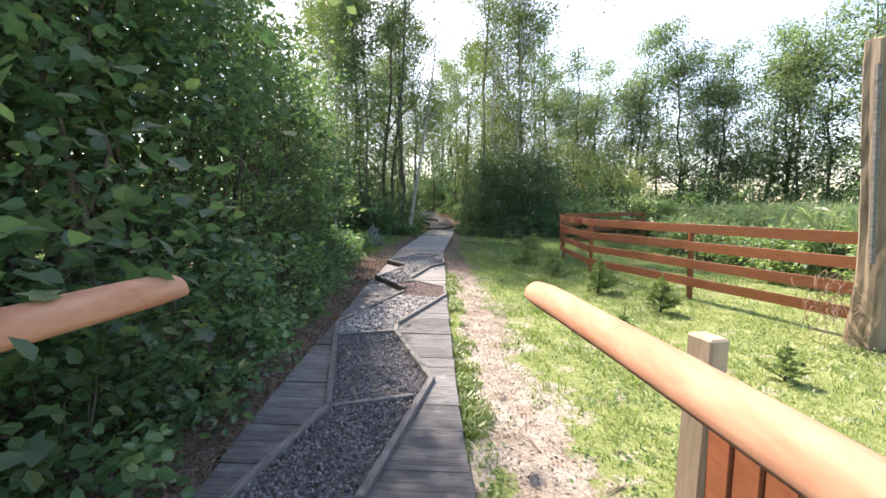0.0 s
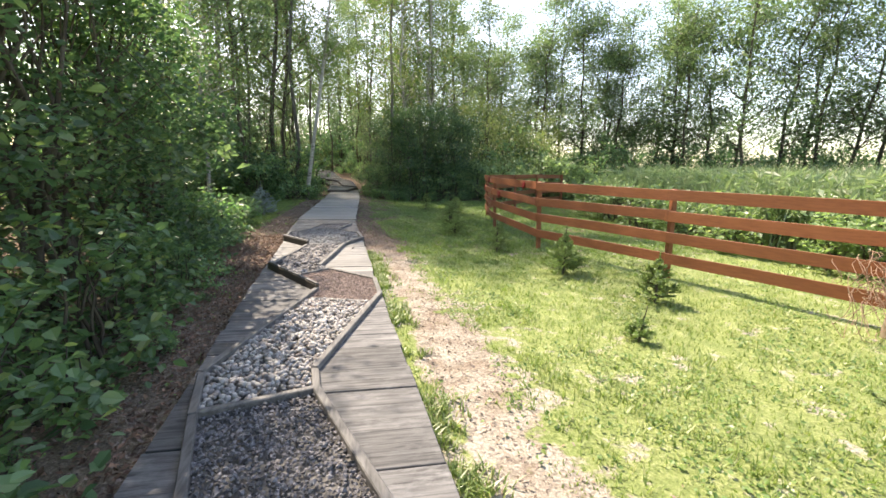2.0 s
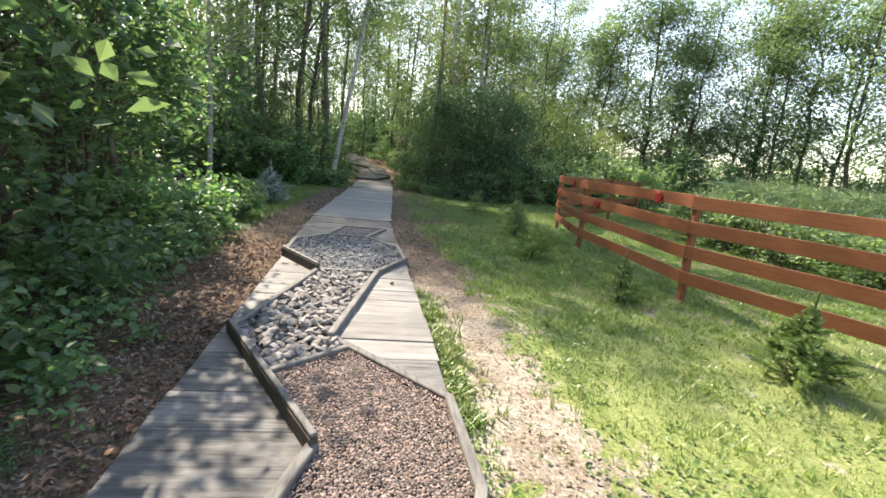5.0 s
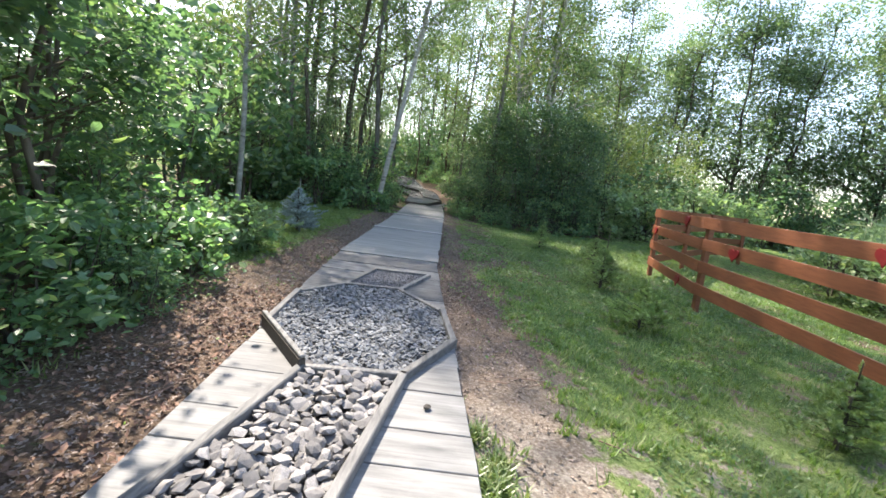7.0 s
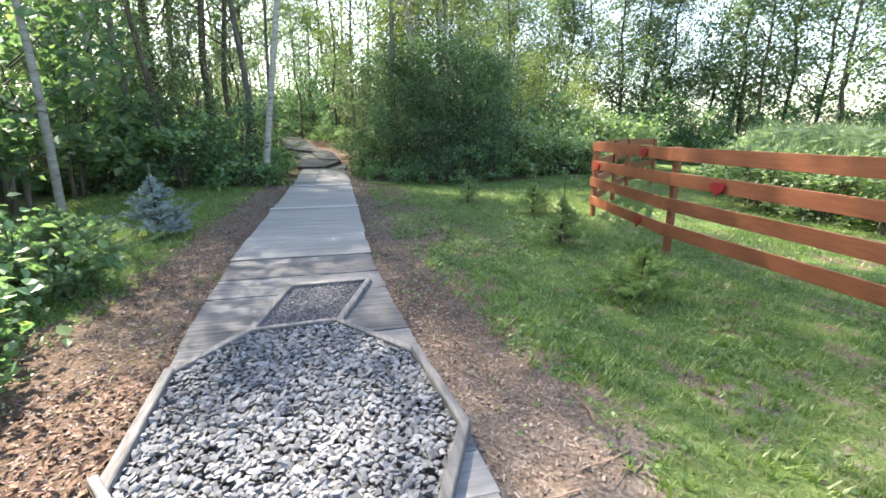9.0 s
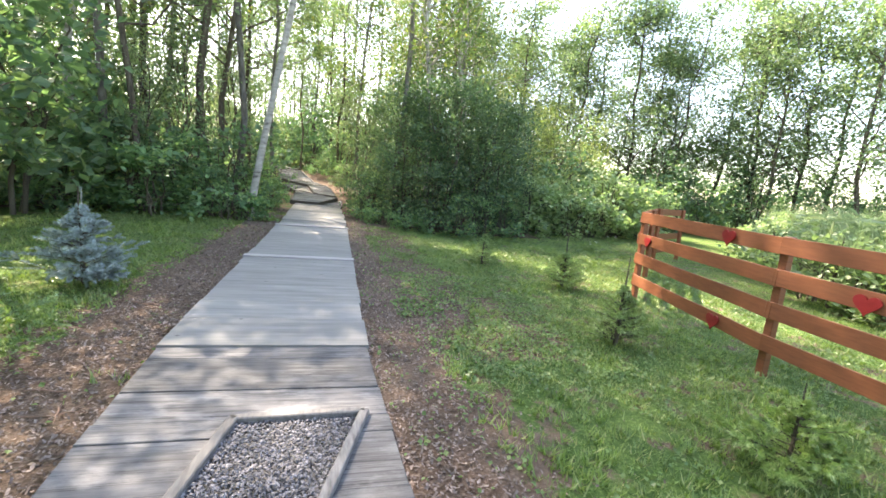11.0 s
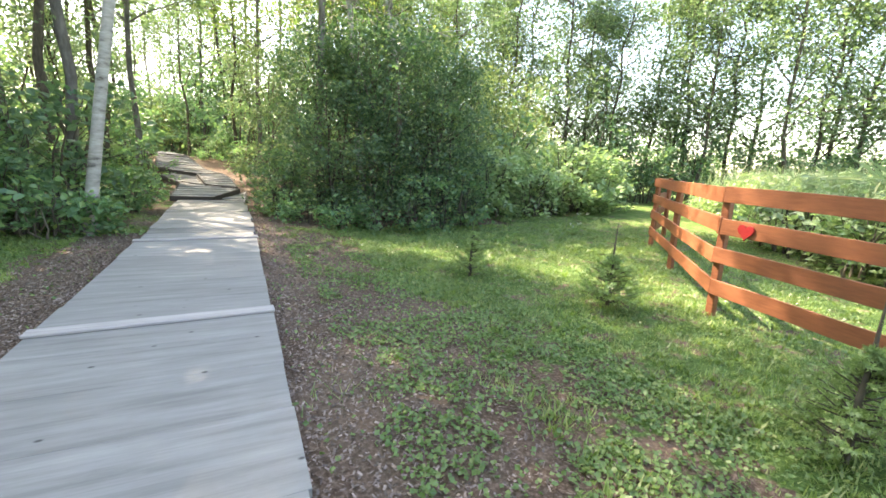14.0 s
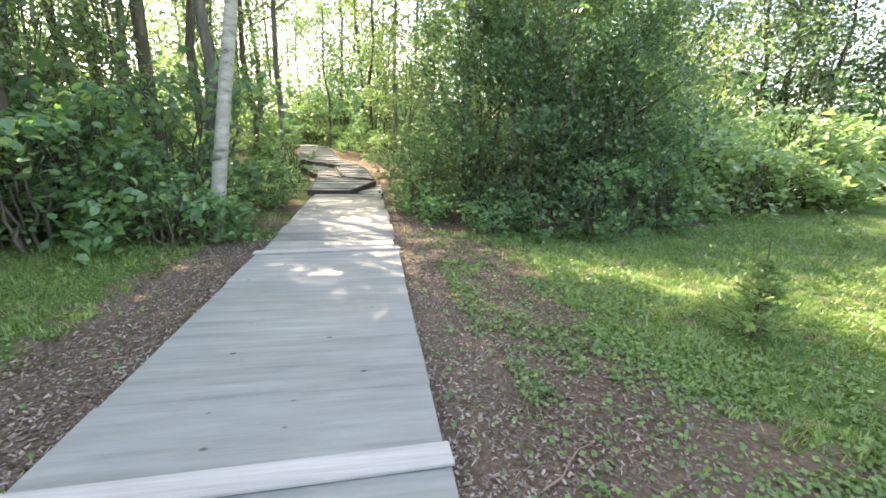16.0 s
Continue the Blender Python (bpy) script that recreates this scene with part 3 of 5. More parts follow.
def fill_bed(name, label, y0, y1, size, count, z, material, rest, single, sub=1, rough=0.3, flat=0.7, smooth=False, accept=None, piece="stone", layers=1):
    rng = random.Random(len(label))
    bed = thing(name, label, "stones", kind="stuff")
    kinds = [stone_mesh(piece, i + 3, material, sub, rough, flat, smooth) for i in range(6)]
    spots = []
    for k in range(layers):
        spots += [(x, y, z + k * size * 0.3) for x, y in scatter(rng, y0, y1, size, count // layers, size * 0.35 + 0.02, accept)]
    mats = []
    for x, y, zz in spots:
        s = size * rng.uniform(0.75, 1.35)
        m = Matrix.LocRotScale((x, y, zz + rng.uniform(-0.15, 0.25) * size), Euler((rng.uniform(-0.6, 0.6), rng.uniform(-0.6, 0.6), rng.uniform(0, 6.28))), (s, s, s))
        mats.append((rng.choice(kinds), m))
    mats.sort(key=lambda q: q[1].translation.y)
    ones = mats[-single:] if single else []
    for me, m in ones:
        ob = new(piece, me)
        ob.parent = bed
        ob.matrix_basis = m
    others = mats[:len(mats) - len(ones)]
    if others:
        joined("loose_" + piece + "s", smooth, others, rest, bed, "")
    return bed


def bed_floor():
    poly = [(x, y) for y, x in BED_L] + [(x, y) for y, x in reversed(BED_R)]
    part("bed_floor", prism(poly, -0.07, -0.035, 0), BED, walkway, "stone dust under the beds")


bed_floor()
LINE_BC = lambda x, y: y < 3.93 - (x + 0.33) * 0.29
LINE_CD = lambda x, y: y < 5.05 + (x + 0.72) * 0.85
fill_bed("gravel_bed", "fine dark grey crushed gravel in a timber frame", -5.0, 1.66, 0.033, 5800, -0.005, GRAVEL, GRAVEL, 0, 0, 0.4, 0.75, False, lambda x, y: y < 1.44 + (x + 0.76) * 0.3)
fill_bed("pebble_bed", "pale rounded river pebbles in a timber frame", 1.4, 3.9, 0.051, 1400, 0.0, PEBBLE, PEBBLE_REST, 300, 1, 0.12, 0.68, True, lambda x, y: y > 1.5 + (x + 0.76) * 0.3 and LINE_BC(x, y), "pebble", 2)
fill_bed("chippings_bed", "fine brown wood-coloured chippings in a timber frame", 3.45, 5.7, 0.024, 5200, 0.012, BROWN_CHIP, BROWN_CHIP, 0, 0, 0.4, 0.6, False, lambda x, y: LINE_CD(x, y) and (not LINE_BC(x, y) or (y > 3.55 and noise.noise(Vector((x * 4, y * 4, 0))) > -0.2)))
fill_bed("cobble_bed", "rough split grey stones in a timber frame", 5.0, 7.56, 0.088, 640, 0.0, COBBLE, COBBLE_REST, 300, 1, 0.55, 0.5, False, lambda x, y: not LINE_CD(x, y - 0.03), "stone", 2)
fill_bed("crushed_stone_bed", "grey angular crushed stone in a timber frame", 7.55, 9.85, 0.044, 3600, 0.005, CRUSHED, CRUSHED_REST, 300, 1, 0.8, 0.42, False, None, "stone", 2)
fill_bed("fine_gravel_bed", "fine grey gravel in a small timber frame", 9.86, 10.83, 0.026, 2600, 0.0, GRAVEL, GRAVEL, 0, 0, 0.4, 0.75, False)


# ---- far, heaved sections of the walk ----
def platform(poly, z, label, rise=0.0):
    ob = thing("walk_section", label, "boardwalk", kind="structure")
    ys = [p[1] for p in poly]
    y = min(ys)
    rng = random.Random(int(y * 10))

    def span(yy):
        xs = []
        for (x0, q0), (x1, q1) in zip(poly, poly[1:] + poly[:1]):
            if (q0 - yy) * (q1 - yy) < 0:
                xs.append(x0 + (x1 - x0) * (yy - q0) / (q1 - q0))
        return (min(xs), max(xs)) if len(xs) > 1 else None
    while y < max(ys) - 0.05:
        y1 = min(y + rng.uniform(0.3, 0.45), max(ys))
        a, b = span(y + 0.01), span(y1 - 0.015)
        if a and b:
            dz = rng.uniform(-0.012, 0.012) + rise * (y - min(ys))
            part("plank", prism([(a[0], y + 0.006), (b[0], y1 - 0.006), (b[1], y1 - 0.006), (a[1], y + 0.006)], z - 0.045 + dz, z + dz, 0.006), PALE_WOOD if rng.random() < 0.8 else MID_WOOD, ob)
        y = y1
    for (x0, q0), (x1, q1) in zip(poly, poly[1:] + poly[:1]):
        p, q = Vector((x0, q0, z - 0.05 + rise * (q0 - min(ys)))), Vector((x1, q1, z - 0.05 + rise * (q1 - min(ys))))
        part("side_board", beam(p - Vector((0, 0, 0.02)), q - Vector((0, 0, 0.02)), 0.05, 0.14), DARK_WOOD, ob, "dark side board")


def slope(y):
    """The heaved sections climb gently into the wood."""
    return 0.05 + (y - 25.7) * 0.1


platform([(-2.0, 25.64), (-0.91, 25.62), (-0.22, 27.1), (-1.2, 27.7), (-2.03, 28.4)], slope(25.64) + 0.05, "heaved pale plank section of the boardwalk", 0.09)
platform([(-0.88, 25.64), (-0.03, 25.62), (-0.02, 27.6), (-0.18, 27.2)], 0.0, "low pale plank section beside a heaved one", 0.05)
platform([(-1.23, 27.75), (-0.28, 27.3), (-0.5, 29.2), (-0.78, 30.2), (-1.63, 29.95)], slope(27.3) + 0.06, "tilted grey plank section of the boardwalk", 0.1)
platform([(-2.1, 28.5), (-1.3, 27.85), (-1.68, 29.9), (-2.5, 30.6), (-2.85, 30.0)], slope(27.85) - 0.02, "sunken pale plank section of the boardwalk", 0.1)
platform([(-2.5, 30.75), (-1.66, 30.1), (-0.85, 30.35), (-1.36, 31.1), (-3.0, 31.35)], slope(30.1) + 0.05, "short heaved plank section with a dark front edge", 0.1)
platform([(-3.16, 31.5), (-1.38, 31.25), (-2.5, 36.3), (-3.85, 36.5)], slope(31.25), "long pale plank section climbing into the wood", 0.092)
platform([(-4.0, 36.9), (-2.6, 36.6), (-4.2, 43), (-5.8, 42.6)], 1.1, "far grey plank section of the boardwalk", 0.004)


# ---- fence ----
FENCE = [(6.78, 2.38), (5.6, 5.05), (4.38, 7.9), (4.42, 11.62), (5.02, 14.5), (6.85, 16.4), (8.6, 18.2), (10.4, 19.2)]
RAIL_Z = (1.30, 0.94, 0.57, 0.19)


def build_fence():
    fence = thing("wooden_fence", "red-brown stained board fence with four rails on lawn", "fence")
    rng = random.Random(8)
    for x, y in FENCE:
        g = height(x, y)
        lean = rng.uniform(-0.02, 0.02)
        part("post", beam((x + lean * 0.5 + 0.07, y, g - 0.2), (x + 0.0 + lean, y + 0.001, 1.40), 0.09, 0.09, 0.008), RED_STAIN, fence)
    for (x0, y0), (x1, y1) in zip(FENCE, FENCE[1:]):
        run = Vector((x1 - x0, y1 - y0, 0)).normalized()
        out = Vector((-run.y, run.x, 0)) * 0.03
        for z in RAIL_Z:
            out = Vector((-run.y, run.x, 0)) * 0.03 + Vector((-0.045 * z, 0, 0))
            a = Vector((x0, y0, z + rng.uniform(-0.012, 0.012))) + out
            b = Vector((x1, y1, z + rng.uniform(-0.012, 0.012))) + out
            e = run * rng.uniform(0.0, 0.05)
            part("rail", beam(a - e, b + e, 0.026, 0.185, 0.004, 0.004, 4), RED_STAIN, fence)


build_fence()


def heart(x, y, z, face, size):
    """A flat wooden heart on a fence board."""
    pts = []
    for i in range(28):
        t = i * 2 * math.pi / 28
        pts.append((16 * math.sin(t) ** 3 / 34 * size, (13 * math.cos(t) - 5 * math.cos(2 * t) - 2 * math.cos(3 * t) - math.cos(4 * t)) / 34 * size))
    bm = prism(pts, 0, 0.018, 0.003)
    ob = part("heart_ornament", bm, RED_PAINT, None)
    tagged(ob, "red painted wooden heart fixed to a fence board", "ornament", "hearts on the fence")
    ob.matrix_basis = Matrix.Translation((x, y, z)) @ Matrix.Rotation(face, 4, "Z") @ Matrix.Rotation(radians(90), 4, "X")


def heart_on(bay, f, rail, size):
    (x0, y0), (x1, y1) = FENCE[bay], FENCE[bay + 1]
    run = Vector((x1 - x0, y1 - y0, 0)).normalized()
    out = Vector((-run.y, run.x, 0)) * 0.054 + Vector((-0.045 * RAIL_Z[rail], 0, 0))
    heart(x0 + (x1 - x0) * f + out.x, y0 + (y1 - y0) * f + out.y, RAIL_Z[rail] - 0.02, math.atan2(run.y, run.x) + math.pi, size)


heart_on(3, 0.88, 1, 0.21)
heart_on(3, 0.26, 3, 0.24)
heart_on(3, 0.255, 0, 0.24)
heart_on(2, 0.77, 1, 0.23)
heart_on(2, 0.21, 0, 0.22)


# ---- entrance: stained log arms, timber post and old log ----
def log_arm(a, b, r, label):
    ob = thing("log_arm", label, "handrail", group="log arms at the entrance")
    bm = bmesh.new()
    a, b = Vector(a), Vector(b)
    run = b - a
    d = run.normalized()
    side = d.cross(Vector((0, 0, 1))).normalized()
    upv = side.cross(d)
    rings = []
    steps = 22
    for i in range(steps + 1):
        k = i / steps
        p = a + run * k + upv * 0.012 * math.sin(k * 5) + side * 0.01 * math.sin(k * 3.3 + 1)
        rr = r * (1 + 0.05 * noise.noise(Vector((k * 6, a.x, 0))))
        if i == 0:
            rr *= 0.86
        ring = []
        for j in range(18):
            t = j / 18 * 2 * math.pi
            c, s = math.cos(t), math.sin(t)
            ring.append(bm.verts.new(p + side * c * rr + upv * (s * rr if s > 0 else s * rr * 0.45)))
        rings.append(ring)
    for r0, r1 in zip(rings, rings[1:]):
        for j in range(18):
            bm.faces.new((r0[j], r0[(j + 1) % 18], r1[(j + 1) % 18], r1[j]))
    bm.faces.new(rings[0][::-1])
    bm.faces.new(rings[-1])
    bmesh.ops.recalc_face_normals(bm, faces=bm.faces)
    part("log", bm, LOG_STAIN, ob, smooth=True)
    return ob


arm = log_arm((1.33, -2.02, 1.36), (1.86, -4.9, 1.33), 0.069, "orange-stained half-round log arm on a timber post")
part("post", beam((2.0, -2.15, -0.3), (2.03, -2.14, 1.22), 0.13, 0.10, 0.01), POST_WOOD, arm, "raw pale timber post")
for i in range(8):
    y = -2.3 - i * 0.15
    part("board", beam((2.02 + i * 0.012, y, -0.1), (2.02 + i * 0.012, y + 0.001, 1.08), 0.025, 0.145, 0.004), RED_STAIN, arm, "red-brown upright board")
arm = log_arm((-0.19, -2.33, 1.415), (-0.24, -4.9, 1.40), 0.077, "orange-stained half-round log arm by a leafy hedge")
part("post", beam((-0.3, -4.2, -0.3), (-0.31, -4.2, 1.38), 0.12, 0.10, 0.01), POST_WOOD, arm, "raw pale timber post")


def old_log():
    ob = thing("log_pillar", "tall old split log pillar with a grey side board", "pillar")
    rng = np.random.default_rng(5)
    z = np.linspace(-0.3, 3.95, 16)
    cx = 6.74 - 0.07 * z + 0.03 * np.sin(z * 1.3)
    P = np.stack([cx, 2.15 + 0 * z, z], 1)
    r = 0.24 + 0.06 * np.exp(-np.maximum(z, 0) * 2.5) - 0.012 * z
    V, F = tube_arrays(P, r, 20)
    mid = np.repeat(cx, 20)
    A = np.arctan2(V[:, 1] - 2.15, V[:, 0] - mid)
    k = 1 + 0.10 * np.sin(A * 5 + 1) + 0.05 * np.sin(A * 11 + V[:, 2] * 0.8) + rng.normal(size=len(V)) * 0.02
    V[:, 0] = mid + (V[:, 0] - mid) * k
    V[:, 1] = 2.15 + (V[:, 1] - 2.15) * k
    V[-20:, 2] += rng.uniform(-0.06, 0.06, 20)
    top = np.arange(20)[None] + 15 * 20
    arr_part("log", V, [F, top], OLD_LOG, ob)
    part("side_board", beam((6.42, 1.98, 1.0), (6.24, 1.99, 3.6), 0.06, 0.05), FRAME_WOOD, ob, "grey sawn side board")


old_log()


def dry_vine():
    w = Wood()
    rng = np.random.default_rng(12)
    for i in range(46):
        c = np.array([6.2, 2.3, 0.38]) + rng.normal(size=3) * [0.18, 0.15, 0.28]
        c[2] = max(c[2], -0.1)
        a = rng.uniform(0, 6.28)
        t = np.linspace(0, rng.uniform(2, 5), 9)
        rr = rng.uniform(0.1, 0.3)
        pts = np.stack([c[0] + rr * np.cos(t + a), c[1] + 0.12 * np.sin(t * 1.7 + a), np.maximum(c[2] + rr * np.sin(t + a), -0.15)], 1)
        w.tube(pts, np.full(9, 0.004), 4)
    ob = new("dry_vine", w.mesh("dry_vine", TWIG))
    tagged(ob, "tangle of dry brown vine stems against a log pillar", "dry vine")


dry_vine()


# ---- spruce saplings ----
def spruce(name, label, x, y, h, r, material, seed, dense=1.0, bare=0.08, leader=0.2):
    rng = np.random.default_rng(seed)
    ob = thing(name, label, "spruce", pose(x, y, height(x, y) - 0.01), "young spruces on the lawn")
    w = Wood()
    w.tube(bent(rng, (0, 0, -0.05), (rng.normal() * 0.02, rng.normal() * 0.02, h), 0, 0.03), np.linspace(0.018, 0.003, 6) * (0.5 + h), 6)
    V, F, n = [], [], 0

    def needles(P, D, length, count):
        nonlocal n
        t = rng.uniform(0.1, 1.0, count)[:, None]
        idx = rng.integers(0, len(P), count)
        base = P[idx] + D[idx] * t
        out = rng.normal(size=(count, 3))
        Dn = D[idx] / np.linalg.norm(D[idx], axis=1)[:, None]
        out -= Dn * (out * Dn).sum(1)[:, None]
        out /= np.linalg.norm(out, axis=1)[:, None]
        tip = base + (out * 0.8 + Dn * 0.65) * length * rng.uniform(0.7, 1.3, count)[:, None]
        side = np.cross(out, Dn) * length * 0.2
        v = np.stack([base - side, base + side, tip], 1).reshape(-1, 3)
        V.append(v)
        F.append(np.arange(count * 3).reshape(-1, 3) + n)
        n += len(v)
    whorls = max(5, int(h / 0.065))
    for i in range(whorls):
        k = i / (whorls - 1)
        z = h * (bare + (1 - bare - leader) * k)
        for j in range(rng.integers(5, 8)):
            a = rng.uniform(0, 6.28)
            L = r * (1 - k) ** 0.9 * rng.uniform(0.55, 1.1) + 0.03
            tip = np.array([math.cos(a) * L, math.sin(a) * L, z + L * rng.uniform(0.15, 0.6)])
            base = np.array([0, 0, z])
            w.tube(bent(rng, base, tip, 0.05, 0.04, 4), np.linspace(0.006, 0.002, 4) * (0.6 + h * 0.5), 4)
            needles(np.array([base]), np.array([tip - base]), 0.024 + 0.012 * h, int(55 * dense * (0.3 + L)))
            for q in range(int(4 + 8 * L)):
                f = rng.uniform(0.3, 0.95)
                p = base + (tip - base) * f
                s = rng.normal(size=3) * [1, 1, 0.35]
                s = s / np.linalg.norm(s) * L * 0.38 * (1.15 - f) + (tip - base) * 0.22
                needles(np.array([p]), np.array([s]), 0.022 + 0.01 * h, int(45 * dense * (0.35 + L)))
    needles(np.array([[0, 0, h * (1 - leader - 0.05)]]), np.array([[0, 0, h * (leader + 0.05)]]), 0.025, int(90 * dense))
    t = new("trunk", w.mesh("trunk", BARK))
    t.parent = ob
    arr_part("foliage", np.concatenate(V), [np.concatenate(F)], material, ob)
    return ob


spruce("spruce_sapling", "small bushy young spruce on sunlit lawn", 4.55, 3.85, 0.80, 0.36, NEEDLE, 1, 1.6)
spruce("spruce_sapling", "bushy young spruce on sunlit lawn", 3.95, 5.6, 0.92, 0.40, NEEDLE, 2, 1.5)
spruce("spruce_sapling", "tiny spruce seedling on sunlit lawn", 3.40, 2.6, 0.46, 0.16, NEEDLE, 3, 1.0, leader=0.45)
spruce("spruce_sapling", "tiny spruce seedling near a log pillar", 4.6, 0.85, 0.48, 0.22, NEEDLE, 4, 0.9)
spruce("spruce_sapling", "young spruce in half shade beside a fence", 3.35, 7.75, 0.75, 0.34, NEEDLE, 5, 1.1)
spruce("spruce_sapling", "low spreading young spruce on shaded lawn", 2.86, 10.15, 0.72, 0.46, NEEDLE, 6, 1.4)
spruce("spruce_sapling", "thin tall young spruce on shaded lawn", 3.15, 12.45, 1.15, 0.40, NEEDLE, 7, 0.42, leader=0.34)
spruce("spruce_sapling", "sparse young spruce with a long leader", 3.93, 15.1, 1.1, 0.52, NEEDLE, 8, 0.5, leader=0.38)
spruce("spruce_sapling", "small dark young spruce on shaded lawn", 2.95, 16.9, 0.85, 0.36, NEEDLE, 9, 0.5)
spruce("blue_spruce", "blue-grey young spruce on lawn by the boardwalk", -3.2, 14.0, 1.18, 0.60, BLUE_NEEDLE, 10, 1.5, bare=0.04, leader=0.2)
spruce("spruce_sapling", "soft feathery green young conifer beside bark mulch", -3.15, 11.5, 0.95, 0.75, SOFT_NEEDLE, 11, 1.9, leader=0.1)


# ---- trees and shrubs ----
def tree_arrays(seed, h, clear, spread, limbs, leaf_n, leaf_size, trunk_r, lean=(0, 0), clump=0.55, flat=0.4):
    """Trunk with limbs, and the points of its leaves, as meshes."""
    rng = np.random.default_rng(seed)
    w = Wood()
    top = np.array([lean[0], lean[1], h * 0.96])
    spine = bent(rng, (0, 0, -0.3), top, 0, 0.028, 9)
    w.tube(spine, np.linspace(1, 0.12, 9) ** 0.9 * trunk_r, 9)
    P = []
    for i in range(limbs):
        k = rng.uniform(0, 1) ** 0.9
        z = clear + (h * 0.95 - clear) * k
        f = z / top[2] * 8
        i0 = min(7, int(f))
        base = spine[i0] + (spine[i0 + 1] - spine[i0]) * (f - i0)
        a = i * 2.4 + rng.uniform(-0.5, 0.5)
        L = spread * (1.05 - 0.75 * k) * rng.uniform(0.6, 1.2)
        tip = base + np.array([math.cos(a) * L, math.sin(a) * L, L * rng.uniform(0.2, 0.9)])
        limb = bent(rng, base, tip, -0.1, 0.12, 6)
        w.tube(limb, np.linspace(0.38, 0.06, 6) * trunk_r * (1 - 0.55 * k), 5)
        tips = [tip, limb[3], limb[4]]
        for q in range(3):
            o = limb[rng.integers(2, 5)]
            t2 = o + rng.normal(size=3) * [0.45, 0.45, 0.3] * L * 0.8
            w.tube(bent(rng, o, t2, 0, 0.1, 3), np.linspace(0.12, 0.03, 3) * trunk_r, 3)
            tips.append(t2)
        per = max(4, leaf_n // (limbs * len(tips)))
        for c in tips:
            m = int(per * rng.uniform(0.4, 1.6))
            P.append(c + np.clip(rng.normal(size=(m, 3)), -1.5, 1.5) * np.array([1, 1, 0.7]) * clump * rng.uniform(0.6, 1.2))
    P = np.concatenate(P)
    V, F = leaves(rng, P, leaf_size, flat)
    return w, V, F


class Kind:
    """A kind of tree, built once and copied."""
    def __init__(self, name, label, category, bark, leaf, group, **shape):
        w, V, F = tree_arrays(**shape)
        self.ob = thing(name, label, category, pose(0, 0, 0), group)
        t = new("trunk", w.mesh("trunk", bark))
        t.parent = self.ob
        arr_part("crown", V, [F], leaf, self.ob)
        self.used = False

    def at(self, x, y, turn, s=1.0, tilt=0.0, label=""):
        m = pose(x, y, height(x, y), tilt, 0, turn) @ Matrix.Diagonal((s, s, s, 1))
        if not self.used:
            self.used = True
            self.ob.matrix_basis = m
            ob = self.ob
        else:
            ob = copy_thing(self.ob, pose(0, 0, 0))
            ob.matrix_basis = m
        if label:
            ob["label"] = label
        return ob


ALDERS = [Kind("alder_tree", "tall slender dark-trunked alder with an open crown", "tree", BARK, TREE_LEAF, "trees beyond the reeds", seed=20 + i, h=15 + i, clear=3.0, spread=3.5, limbs=26, leaf_n=6000, leaf_size=0.19, trunk_r=0.12, lean=(0.9 - i * 0.8, 0.4 * i), clump=0.62) for i in range(3)]
FOREST = [Kind("forest_tree", "tall slim woodland tree with a grey-brown trunk", "tree", (BARK, GREY_BARK, BARK)[i], (TREE_LEAF, BIRCH_LEAF, TREE_LEAF)[i], "trees of the wood", seed=40 + i, h=16 + i, clear=4.4, spread=2.9, limbs=22, leaf_n=4700, leaf_size=0.165, trunk_r=0.10 + 0.02 * i, lean=(0.3 - 0.5 * i, 0.3), clump=0.5) for i in range(3)]
BIRCHES = [Kind("birch_tree", "tall white-barked birch with a light airy crown", "tree", BIRCH_BARK, BIRCH_LEAF, "birches", seed=60 + i, h=16, clear=4.5, spread=2.5, limbs=30, leaf_n=7500, leaf_size=0.12, trunk_r=0.11, lean=(0.8 * i - 0.4, 0.2), clump=0.55) for i in range(2)]
TALL = [Kind("tall_tree", "very tall woodland tree with a high crown", "tree", GREY_BARK, TREE_LEAF, "tall trees at the lawn's end", seed=80 + i, h=25, clear=9.5, spread=4.3, limbs=26, leaf_n=3600, leaf_size=0.18, trunk_r=0.10, lean=(0.5 - i, 0.2), clump=0.5) for i in range(2)]


